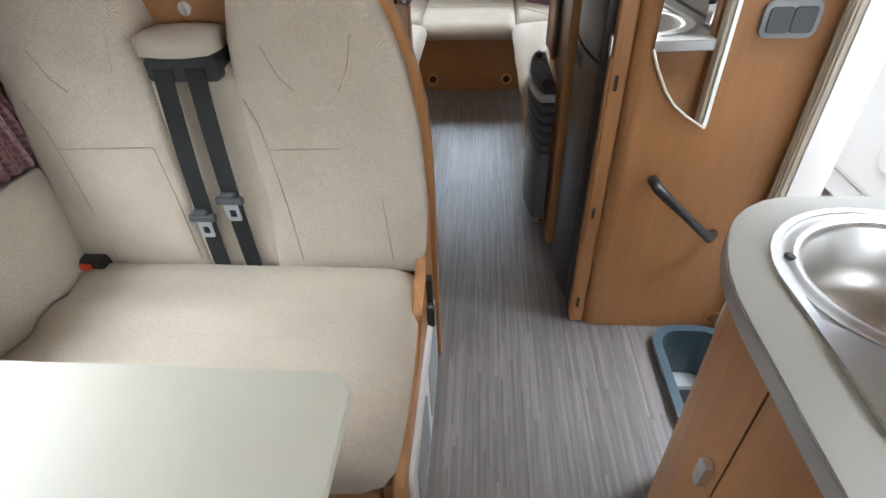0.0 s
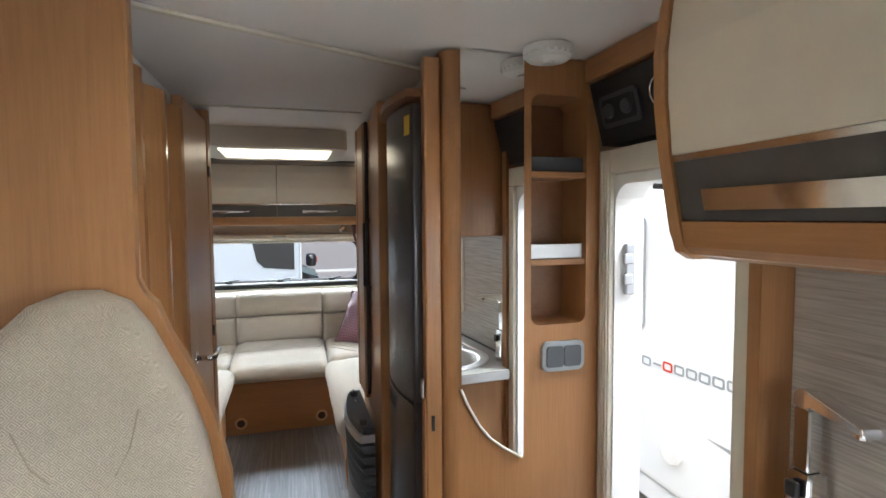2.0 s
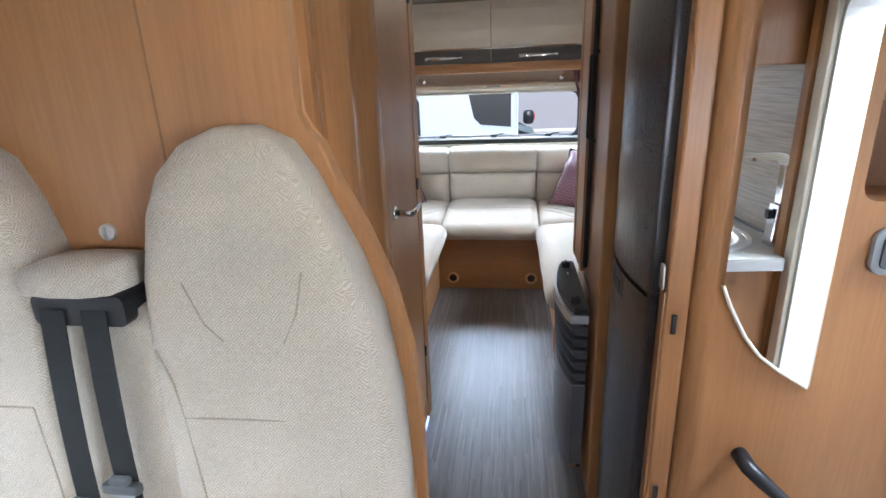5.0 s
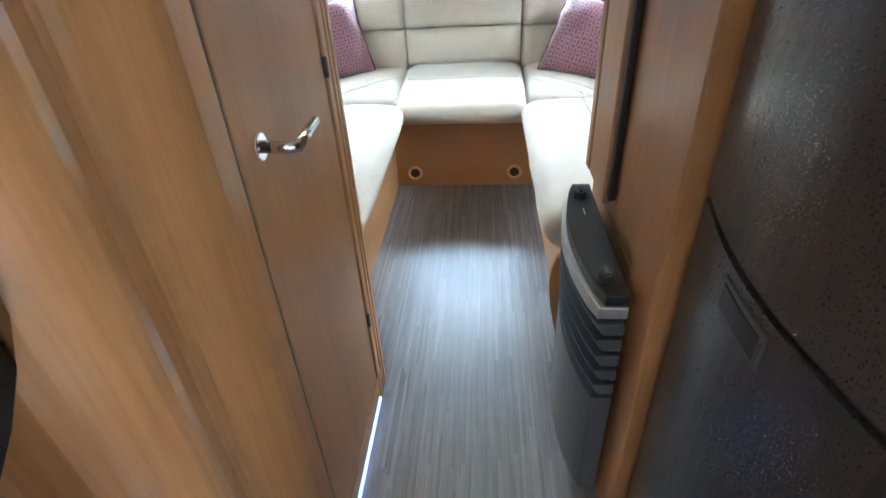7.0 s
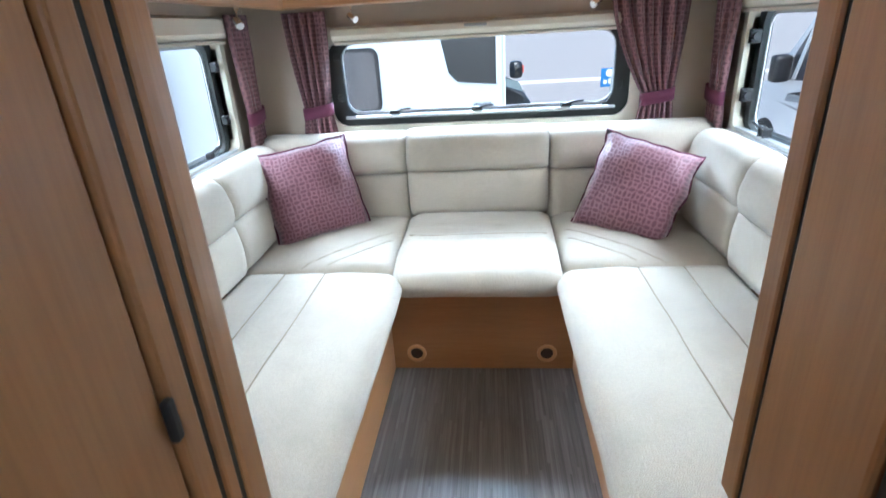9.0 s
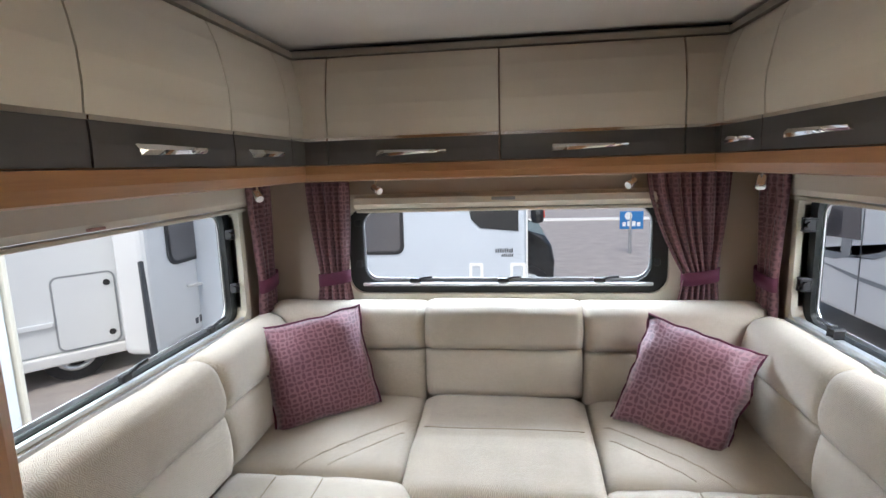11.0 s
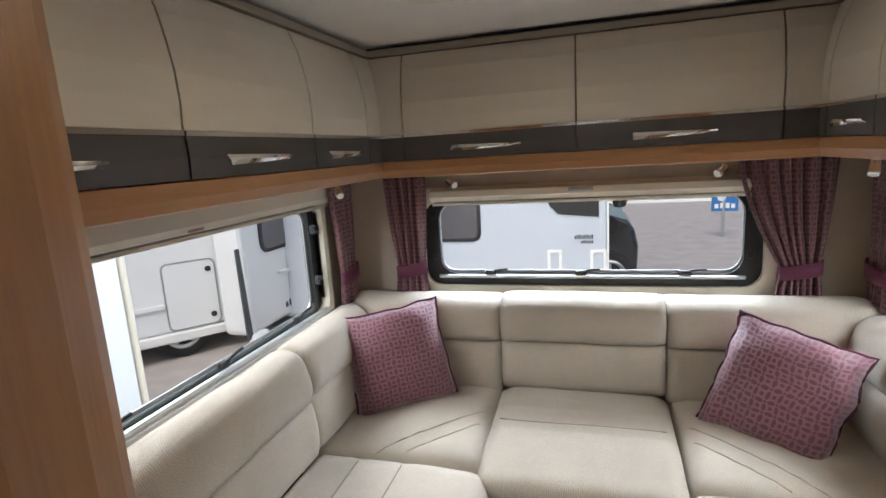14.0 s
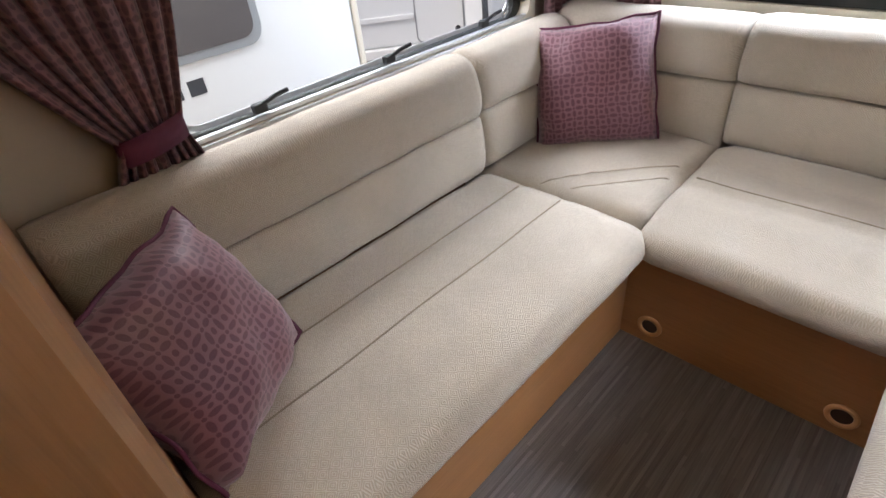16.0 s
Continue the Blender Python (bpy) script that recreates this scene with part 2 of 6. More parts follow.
DARK_GLASS = plain("tinted_window", (0.095, 0.09, 0.095), 0.06, 0.0, coat=0.8)
INK = plain("dark_lettering", (0.05, 0.055, 0.065), 0.45)
SIGN_BLUE = plain("blue_sign", (0.03, 0.17, 0.42), 0.4)
GRASS = plain("verge_grass", (0.07, 0.13, 0.035), 0.9, relief=0.5, grain=120, amount=0.5)
TARMAC = plain("wet_gravel_yard", (0.42, 0.375, 0.34), 0.6, relief=0.4, grain=45, amount=0.4)


def splash_mat():
    m, t, p = node_mat("striped_splashback")
    g = tex_noise(t, mapping(t, (5, 6, 210)), 1.0, 3, 0.6)
    c = ramp(t, g, [(0.25, (0.30, 0.26, 0.22)), (0.5, (0.45, 0.41, 0.36)), (0.75, (0.56, 0.53, 0.48))])
    t.links.new(c, p.inputs["Base Color"])
    p.inputs["Roughness"].default_value = 0.4
    return m


SPLASH = splash_mat()


def mirror_mat():
    m, t, p = node_mat("mirror_glass")
    p.inputs["Base Color"].default_value = (0.87, 0.88, 0.87, 1)
    p.inputs["Metallic"].default_value = 1.0
    p.inputs["Roughness"].default_value = 0.012
    return m


MIRROR = mirror_mat()


def glass_mat():
    m, t, p = node_mat("clear_acrylic")
    p.inputs["Base Color"].default_value = (0.93, 0.96, 0.96, 1)
    p.inputs["Roughness"].default_value = 0.02
    p.inputs["Transmission Weight"].default_value = 1.0
    p.inputs["IOR"].default_value = 1.12
    return m


GLASS = glass_mat()


def glow(name, col, strength):
    m, t, p = node_mat(name)
    p.inputs["Base Color"].default_value = (*col, 1)
    p.inputs["Emission Color"].default_value = (*col, 1)
    p.inputs["Emission Strength"].default_value = strength
    return m


LED = glow("blue_white_led", (0.36, 0.50, 1.0), 1.3)


def opal_mat():
    """Milky acrylic that lets the daylight from above through."""
    m, t, p = node_mat("opal_acrylic_dome")
    tr = t.nodes.new("ShaderNodeBsdfTranslucent")
    tr.inputs[0].default_value = (0.80, 0.74, 0.62, 1)
    t.links.new(tr.outputs[0], t.nodes["Material Output"].inputs["Surface"])
    return m


HATCH_PANE = opal_mat()

# ---- building helpers ----
BASE = {}


def thing(name, at, label, category, group="", kind=""):
    ob = new(name)
    ob.empty_display_size = 0.05
    ob.location = at
    BASE[ob.name] = Vector(at)
    return tagged(ob, label, category, group, kind)


def finish(bm, smooth):
    bmesh.ops.recalc_face_normals(bm, faces=bm.faces)
    if smooth:
        for f in bm.faces:
            f.smooth = True


def part(name, bm, material, parent, label="", smooth=False):
    """One mesh, given in world places, under a thing or a part."""
    finish(bm, smooth)
    off = BASE[parent.name]
    bmesh.ops.translate(bm, vec=-off, verts=bm.verts)
    me = bpy.data.meshes.new(name)
    bm.to_mesh(me)
    bm.free()
    me.materials.append(material)
    ob = new(name, me)
    ob.parent = parent
    BASE[ob.name] = off
    return tagged(ob, label)


def solid(name, bm, material, label, category="", group="", kind="", smooth=False):
    """A thing of a single mesh, with its origin at its base."""
    finish(bm, smooth)
    lo = Vector([min(v.co[i] for v in bm.verts) for i in range(3)])
    hi = Vector([max(v.co[i] for v in bm.verts) for i in range(3)])
    off = Vector(((lo.x + hi.x) / 2, (lo.y + hi.y) / 2, lo.z))
    bmesh.ops.translate(bm, vec=-off, verts=bm.verts)
    me = bpy.data.meshes.new(name)
    bm.to_mesh(me)
    bm.free()
    me.materials.append(material)
    ob = new(name, me)
    ob.location = off
    BASE[ob.name] = off
    return tagged(ob, label, category, group, kind)


def box(x0, x1, y0, y1, z0, z1, bevel=0.0, seg=2, bm=None):
    b = bmesh.new()
    r = bmesh.ops.create_cube(b, size=1)
    for v in b.verts:
        v.co = Vector(((x0 + x1) / 2 + v.co.x * (x1 - x0), (y0 + y1) / 2 + v.co.y * (y1 - y0), (z0 + z1) / 2 + v.co.z * (z1 - z0)))
    if bevel:
        bevel = min(bevel, 0.49 * min(abs(x1 - x0), abs(y1 - y0), abs(z1 - z0)))
        bmesh.ops.bevel(b, geom=list(b.edges), offset=bevel, segments=seg, profile=0.5, affect="EDGES")
    return join(bm, b)


def join(bm, b):
    if bm is None:
        return b
    me = bpy.data.meshes.new("scratch")
    b.to_mesh(me)
    b.free()
    bm.from_mesh(me)
    bpy.data.meshes.remove(me)
    return bm


def place(axis, u, v, w):
    return {"x": Vector((w, u, v)), "y": Vector((u, w, v)), "z": Vector((u, v, w))}[axis]


def prism(pts, axis, a, b, bevel=0.0, bm=None, seg=2):
    """A flat outline pushed along an axis: pts are (y,z), (x,z) or (x,y)."""
    k = bmesh.new()
    lo = [k.verts.new(place(axis, u, v, a)) for u, v in pts]
    hi = [k.verts.new(place(axis, u, v, b)) for u, v in pts]
    k.faces.new(lo)
    k.faces.new(hi[::-1])
    n = len(pts)
    for i in range(n):
        k.faces.new((lo[i], hi[i], hi[(i + 1) % n], lo[(i + 1) % n]))
    if bevel:
        es = [e for e in k.edges if abs((e.verts[0].co - e.verts[1].co)["xyz".index(axis)]) < 1e-6]
        bmesh.ops.bevel(k, geom=es, offset=bevel, segments=seg, profile=0.5, affect="EDGES")
    return join(bm, k)


def round_rect(u0, u1, v0, v1, r, seg=5):
    pts = []
    for cu, cv, a in ((u1 - r, v1 - r, 0), (u0 + r, v1 - r, 90), (u0 + r, v0 + r, 180), (u1 - r, v0 + r, 270)):
        for i in range(seg + 1):
            th = radians(a + 90 * i / seg)
            pts.append((cu + r * math.cos(th), cv + r * math.sin(th)))
    return pts


def ring(outer, inner, axis, a, b, bm=None):
    """A frame between two outlines with as many points, with depth from a to b."""
    k = bmesh.new()
    n = len(outer)
    rows = [[k.verts.new(place(axis, u, v, w)) for u, v in o] for o, w in ((outer, a), (inner, a), (inner, b), (outer, b))]
    for r in range(4):
        for i in range(n):
            k.faces.new((rows[r][i], rows[r][(i + 1) % n], rows[(r + 1) % 4][(i + 1) % n], rows[(r + 1) % 4][i]))
    return join(bm, k)


def wall_with_hole(axis, a, b, u0, u1, v0, v1, holes, bm=None):
    """A wall slab with rectangular holes (u0, u1, v0, v1)."""
    us = sorted({u0, u1, *[h[0] for h in holes], *[h[1] for h in holes]})
    vs = sorted({v0, v1, *[h[2] for h in holes], *[h[3] for h in holes]})
    k = bmesh.new()
    for i in range(len(us) - 1):
        for j in range(len(vs) - 1):
            cu, cv = (us[i] + us[i + 1]) / 2, (vs[j] + vs[j + 1]) / 2
            if any(h[0] < cu < h[1] and h[2] < cv < h[3] for h in holes):
                continue
            prism([(us[i], vs[j]), (us[i + 1], vs[j]), (us[i + 1], vs[j + 1]), (us[i], vs[j + 1])], axis, a, b, bm=k)
    bmesh.ops.remove_doubles(k, verts=k.verts, dist=1e-5)
    seen = {}
    for f in list(k.faces):
        key = tuple(sorted(v.index for v in f.verts))
        seen.setdefault(key, []).append(f)
    k.verts.index_update()
    seen = {}
    for f in list(k.faces):
        seen.setdefault(tuple(sorted(v.index for v in f.verts)), []).append(f)
    for fs in seen.values():
        if len(fs) > 1:
            bmesh.ops.delete(k, geom=fs, context="FACES_ONLY")
    return join(bm, k)


def tube(pts, r, seg=10, bm=None, flat=1.0):
    """A round or flattened bar along a line of points."""
    k = bmesh.new()
    pts = [Vector(p) for p in pts]
    rows = []
    for i, p in enumerate(pts):
        d = (pts[min(i + 1, len(pts) - 1)] - pts[max(i - 1, 0)]).normalized()
        up = Vector((0, 0, 1)) if abs(d.z) < 0.9 else Vector((1, 0, 0))
        s = d.cross(up).normalized()
        u = s.cross(d)
        rr = r[i] if isinstance(r, (list, tuple)) else r
        rows.append([k.verts.new(p + (s * math.cos(2 * math.pi * j / seg) + u * math.sin(2 * math.pi * j / seg) * flat) * rr) for j in range(seg)])
    for a, b in zip(rows, rows[1:]):
        for j in range(seg):
            k.faces.new((a[j], a[(j + 1) % seg], b[(j + 1) % seg], b[j]))
    k.faces.new(rows[0][::-1])
    k.faces.new(rows[-1])
    return join(bm, k)


def disc(center, normal, r, depth, seg=24, bevel=0.0, bm=None):
    """A round plate or knob that stands out along its normal."""
    k = bmesh.new()
    bmesh.ops.create_cone(k, cap_ends=True, segments=seg, radius1=r, radius2=r, depth=depth)
    if bevel:
        es = [e for e in k.edges if abs(e.verts[0].co.z - e.verts[1].co.z) < 1e-6 and e.verts[0].co.z > 0]
        bmesh.ops.bevel(k, geom=es, offset=bevel, segments=2, profile=0.5, affect="EDGES")
    m = Matrix.Translation(center) @ Vector(normal).to_track_quat("Z", "Y").to_matrix().to_4x4() @ Matrix.Translation((0, 0, depth / 2))
    bmesh.ops.transform(k, matrix=m, verts=k.verts)
    return join(bm, k)


def torus(center, normal, R, r, bm=None, seg=24, sides=8):
    k = bmesh.new()
    m = Matrix.Translation(center) @ Vector(normal).to_track_quat("Z", "Y").to_matrix().to_4x4()
    rows = []
    for i in range(seg):
        a = 2 * math.pi * i / seg
        rows.append([k.verts.new(m @ Vector(((R + r * math.cos(2 * math.pi * j / sides)) * math.cos(a), (R + r * math.cos(2 * math.pi * j / sides)) * math.sin(a), r * math.sin(2 * math.pi * j / sides)))) for j in range(sides)])
    for i in range(seg):
        for j in range(sides):
            k.faces.new((rows[i][j], rows[(i + 1) % seg][j], rows[(i + 1) % seg][(j + 1) % sides], rows[i][(j + 1) % sides]))
    return join(bm, k)


def cushion(x0, x1, y0, y1, z0, z1, r=0.04, puff=0.012, seg=4, seed=0, cut=0.05):
    """A padded block: rounded edges, slightly domed and uneven faces."""
    b = box(x0, x1, y0, y1, z0, z1)
    for ax, (lo, hi) in enumerate(((x0, x1), (y0, y1), (z0, z1))):
        n = min(14, int((hi - lo) / cut))
        for i in range(1, n):
            co = Vector((0, 0, 0))
            co[ax] = lo + (hi - lo) * i / n
            no = Vector((0, 0, 0))
            no[ax] = 1
            bmesh.ops.bisect_plane(b, geom=list(b.verts) + list(b.edges) + list(b.faces), plane_co=co, plane_no=no)
    c = Vector(((x0 + x1) / 2, (y0 + y1) / 2, (z0 + z1) / 2))
    h = Vector(((x1 - x0) / 2, (y1 - y0) / 2, (z1 - z0) / 2))
    r = min(r, 0.95 * min(h))
    for v in b.verts:
        d = v.co - c
        core = Vector([max(-h[i] + r, min(h[i] - r, d[i])) for i in range(3)])
        out = d - core
        if out.length > 1e-6:
            hit = core + out.normalized() * r if sum(abs(o) > 1e-6 for o in out) > 1 else core + out
            d = hit
        q = [1 - min(1, abs(d[i] / h[i])) ** 2.5 for i in range(3)]
        swell = puff * Vector([math.copysign(1, d[i]) * (q[(i + 1) % 3] * q[(i + 2) % 3]) if abs(d[i]) > 0.6 * h[i] else 0 for i in range(3)])
        wob = noise.noise_vector((c + d) * 6 + Vector((seed * 3.1, 0, 0))) * 0.0035
        v.co = c + d + swell + wob
    return b


def bar_text(name, words, m, size, material, parent, depth=0.0015, spacing=1.0):
    """Lettering as a thin mesh."""
    cu = bpy.data.curves.new(name, "FONT")
    cu.body, cu.size, cu.extrude, cu.space_character = words, size, depth, spacing
    ob = bpy.data.objects.new(name, cu)
    me = bpy.data.meshes.new_from_object(ob)
    bpy.data.objects.remove(ob)
    me.transform(m)
    bm = bmesh.new()
    bm.from_mesh(me)
    return part(name, bm, material, parent)

# ---- the shell ----
LW, RW, REAR, FRONT, TOP = -1.09, 1.09, 5.33, -1.2, 1.965
solid("floor", wall_with_hole("z", -0.05, 0.0, LW, RW, FRONT, REAR, [(0.752, 1.0, 1.662, 2.103)]), VINYL, "grey-brown strip-effect vinyl floor of the motorhome", "floor", kind="structure")
well = box(0.66, 1.04, 1.60, 2.17, -0.27, -0.24)
box(0.66, 0.718, 1.60, 2.17, -0.24, -0.05, bm=well)
box(1.007, 1.04, 1.60, 2.17, -0.24, -0.05, bm=well)
box(0.718, 1.007, 1.60, 1.633, -0.24, -0.05, bm=well)
box(0.718, 1.007, 2.137, 2.17, -0.24, -0.05, bm=well)
solid("step_well", well, GREY_PLASTIC, "grey moulded step well beside the entrance door", "step well", kind="structure")
solid("ceiling", wall_with_hole("z", TOP, TOP + 0.05, LW - 0.05, RW + 0.05, FRONT - 0.05, REAR + 0.05, [(-0.012, 0.308, 1.365, 1.762), (-0.26, 0.32, 3.62, 4.09)]), CEILING, "off-white lined ceiling with roof hatches", "ceiling", kind="structure")
solid("wall_left", wall_with_hole("x", LW - 0.05, LW, FRONT, REAR, -0.05, TOP, [(0.60, 1.66, 0.90, 1.37), (3.62, 5.0, 0.90, 1.38)]), BEIGE_WALL, "beige lined side wall with two windows", "wall", kind="structure")
solid("wall_right", wall_with_hole("x", RW, RW + 0.05, FRONT, REAR, -0.05, TOP, [(0.25, 1.02, 1.02, 1.40), (1.65, 2.185, -0.05, 1.64), (3.62, 5.05, 0.90, 1.38)]), BEIGE_WALL, "beige lined side wall with window and entrance", "wall", kind="structure")
solid("wall_rear", wall_with_hole("y", REAR, REAR + 0.05, LW - 0.05, RW + 0.05, -0.05, TOP, [(-0.71, 0.70, 0.935, 1.325)]), BEIGE_WALL, "beige lined rear wall with a wide window", "wall", kind="structure")
# Unseen closing wall; its windscreen opening is added to let light in.
solid("wall_front", wall_with_hole("y", FRONT - 0.05, FRONT, LW - 0.05, RW + 0.05, -0.05, TOP, [(-0.9, 0.9, 0.9, 1.6)]), BEIGE_WALL, "unseen cab end of the motorhome, windscreen opening added for light", "wall", kind="structure")

# ceiling joints and cover strips
strip = prism([(-0.215, 2.03), (0.49, 2.345), (0.482, 2.365), (-0.223, 2.05)], "z", TOP - 0.012, TOP - 0.002, 0.002)
solid("ceiling_strip", strip, CREAM_TRIM, "cream cover strip across the ceiling", "trim", kind="structure")
solid("ceiling_strip", box(-0.305, 0.40, 3.062, 3.077, TOP - 0.008, TOP - 0.002, 0.002), CREAM_TRIM, "cream cover strip across the ceiling", "trim", kind="structure")
for y in (1.746, 0.42):
    solid("ceiling_strip", box(-0.74, 0.74, y, y + 0.006, TOP - 0.006, TOP - 0.002), CREAM_TRIM, "thin joint strip across the ceiling", "trim", kind="structure")


def side_window(name, x, y0, y1, z0, z1, sign, label):
    """A hinged acrylic caravan window in a side wall; sign is +1 where the room lies towards +x."""
    t = thing(name, (x, (y0 + y1) / 2, z0), label, "window", kind="structure")
    o = round_rect(y0 - 0.035, y1 + 0.035, z0 - 0.045, z1 + 0.02, 0.06)
    i = round_rect(y0 + 0.0, y1 - 0.0, z0 + 0.0, z1 - 0.0, 0.05)
    part("window_frame", ring(o, i, "x", x - sign * 0.03, x + sign * 0.022), CREAM_TRIM, t, "cream plastic window surround")
    g = round_rect(y0 + 0.045, y1 - 0.045, z0 + 0.006, z1 - 0.02, 0.05)
    part("seal", ring(i, g, "x", x - sign * 0.055, x - sign * 0.02), RUBBER, t, "black rubber seal")
    pane = part("pane", prism(round_rect(y0 + 0.03, y1 - 0.03, z0 + 0.002, z1 - 0.01, 0.05), "x", x - sign * 0.047, x - sign * 0.042), GLASS, t)
    pane.visible_shadow = False
    rim = ring(round_rect(y0 + 0.05, y1 - 0.05, z0 + 0.012, z1 - 0.03, 0.06), round_rect(y0 + 0.062, y1 - 0.062, z0 + 0.026, z1 - 0.042, 0.045), "x", x - sign * 0.041, x - sign * 0.036)
    part("pane_rim", rim, ALLOY, t)
    rail = box(x + sign * 0.004, x + sign * 0.03, y0 - 0.01, y1 + 0.01, z0 - 0.022, z0 - 0.002, 0.004)
    box(x + sign * 0.002, x + sign * 0.02, y0 - 0.01, y1 + 0.01, z0 + 0.0, z0 + 0.014, 0.003, bm=rail)
    part("blind_rail", rail, ALLOY, t, "grey aluminium blind rail")
    n = 3
    for k in range(n):
        yy = y0 + (y1 - y0) * (0.18 + 0.64 * k / (n - 1))
        c = part("catch", box(x + sign * 0.0, x + sign * 0.022, yy - 0.02, yy + 0.02, z0 + 0.02, z0 + 0.045, 0.006), BLACK, t, "black window catch")
        part("lever", tube([(x + sign * 0.015, yy, z0 + 0.038), (x + sign * 0.02, yy + 0.05, z0 + 0.052), (x + sign * 0.02, yy + 0.085, z0 + 0.055)], 0.006, 6), BLACK, c)
    for yy, s in ((y0 + 0.03, 1), (y1 - 0.03, -1)):
        for zz in (z0 + 0.14, z1 - 0.12):
            st = box(x - sign * 0.02, x + sign * 0.012, yy - 0.012, yy + 0.012, zz - 0.02, zz + 0.02, 0.006)
            disc((x + sign * 0.005, yy, zz), (0, s, 0), 0.013, 0.03, 10, bm=st)
            part("stay", st, BLACK, t, "black window stay")
    return t


side_window("window_1", LW, 0.60, 1.66, 0.90, 1.37, 1, "hinged acrylic window beside the dinette, cream surround")
side_window("window_2", LW, 3.62, 5.0, 0.90, 1.38, 1, "long hinged acrylic lounge window with black seal")
side_window("window_3", RW, 3.62, 5.05, 0.90, 1.38, -1, "long hinged acrylic lounge window with black seal")

wr = thing("window_4", (0, REAR, 0.95), "wide rear window with rounded corners, cream surround and black seal", "window", kind="structure")
part("window_frame", ring(round_rect(-0.775, 0.765, 0.868, 1.39, 0.05), round_rect(-0.71, 0.70, 0.935, 1.325, 0.075), "y", REAR - 0.035, REAR + 0.02), CREAM_TRIM, wr, "cream plastic window surround")
part("seal", ring(round_rect(-0.71, 0.70, 0.935, 1.325, 0.075), round_rect(-0.642, 0.632, 0.985, 1.318, 0.075), "y", REAR - 0.012, REAR + 0.03), RUBBER, wr, "black rubber seal")
p4 = part("pane", prism(round_rect(-0.665, 0.655, 0.965, 1.322, 0.07), "y", REAR + 0.031, REAR + 0.036), GLASS, wr)
p4.visible_shadow = False
part("pane_rim", ring(round_rect(-0.654, 0.644, 0.985, 1.317, 0.075), round_rect(-0.638, 0.628, 1.0, 1.31, 0.065), "y", REAR + 0.005, REAR + 0.012), ALLOY, wr)
part("blind_rail", box(-0.65, 0.64, REAR - 0.03, REAR - 0.012, 0.968, 0.983, 0.004), ALLOY, wr, "grey aluminium blind rail")
for x in (-0.40, 0.0, 0.42):
    c = part("catch", box(x - 0.03, x + 0.02, REAR - 0.03, REAR + 0.0, 0.985, 1.004, 0.006), BLACK, wr, "black window catch")
    part("lever", tube([(x, REAR - 0.02, 0.998), (x + 0.04, REAR - 0.026, 1.008), (x + 0.075, REAR - 0.028, 1.01)], 0.005, 6), BLACK, c)
for x in (-0.665, 0.655):
    for z in (1.07, 1.26):
        part("stay", box(x - 0.014, x + 0.014, REAR - 0.02, REAR + 0.01, z - 0.016, z + 0.016, 0.006), BLACK, wr, "black window stay")


def blind(name, a, b, wall, at, z0, z1, label):
    """A roller blind cassette above a window."""
    if wall == "x":
        s = 1 if at < 0 else -1
        pts = [(at + s * u, v) for u, v in ((0.0, z0), (0.03, z0 + 0.004), (0.044, z0 + 0.025), (0.04, z1 - 0.012), (0.0, z1))]
        bm = prism(pts, "y", a, b, 0.004)
        lip = box(min(at, at + s * 0.034), max(at, at + s * 0.034), a + 0.01, b - 0.01, z0 - 0.014, z0 - 0.001, 0.003)
        mid = (at + s * 0.046, (a + b) / 2, z0 + 0.012)
        tab = box(mid[0] - 0.004, mid[0] + 0.004, mid[1] - 0.03, mid[1] + 0.03, mid[2] - 0.004, mid[2] + 0.004, 0.002)
    else:
        pts = [(at - u, v) for u, v in ((0.0, z0), (0.03, z0 + 0.004), (0.044, z0 + 0.025), (0.04, z1 - 0.012), (0.0, z1))]
        bm = prism(pts, "x", a, b, 0.004)
        lip = box(a + 0.01, b - 0.01, at - 0.034, at, z0 - 0.014, z0 - 0.001, 0.003)
        tab = box(-0.05, 0.05, at - 0.05, at - 0.042, z1 - 0.03, z1 - 0.016, 0.002)
    t = thing(name, (at, (a + b) / 2, z0) if wall == "x" else ((a + b) / 2, at, z0), label, "roller blind")
    part("cassette", bm, CREAM_TRIM, t, smooth=False)
    part("bottom_bar", lip, CREAM_TRIM, t)
    part("pull_tab", tab, MID_GREY if wall == "y" else plain("pink_tab", (0.45, 0.24, 0.2), 0.6), t)


blind("roller_blind", 0.55, 1.70, "x", LW + 0.003, 1.385, 1.45, "cream roller blind cassette above the dinette window")
blind("roller_blind", 3.42, 5.05, "x", LW + 0.003, 1.362, 1.455, "cream roller blind cassette above the lounge window")
blind("roller_blind", 3.42, 5.10, "x", RW - 0.003, 1.362, 1.455, "cream roller blind cassette above the lounge window")
blind("roller_blind", -0.66, 0.655, "y", REAR - 0.037, 1.325, 1.388, "cream roller blind cassette above the rear window")

# roof openings
h = thing("roof_hatch", (0.148, 1.565, TOP - 0.05), "open cream roof hatch with fly-screen and fan above the dinette", "roof hatch", kind="structure")
o, i = round_rect(-0.06, 0.36, 1.32, 1.80, 0.035), round_rect(-0.003, 0.298, 1.372, 1.755, 0.02)
part("frame", ring(o, i, "z", TOP - 0.035, TOP - 0.003), CREAM_TRIM, h)
part("shaft", ring(round_rect(-0.012, 0.307, 1.364, 1.763, 0.03), i, "z", TOP - 0.002, TOP + 0.14), CREAM_TRIM, h)
part("dome", prism(round_rect(-0.012, 0.307, 1.364, 1.763, 0.03), "z", TOP + 0.145, TOP + 0.15), HATCH_PANE, h, "daylit opal dome")
fan = torus((0.148, 1.563, TOP + 0.004), (0, 0, 1), 0.13, 0.004)
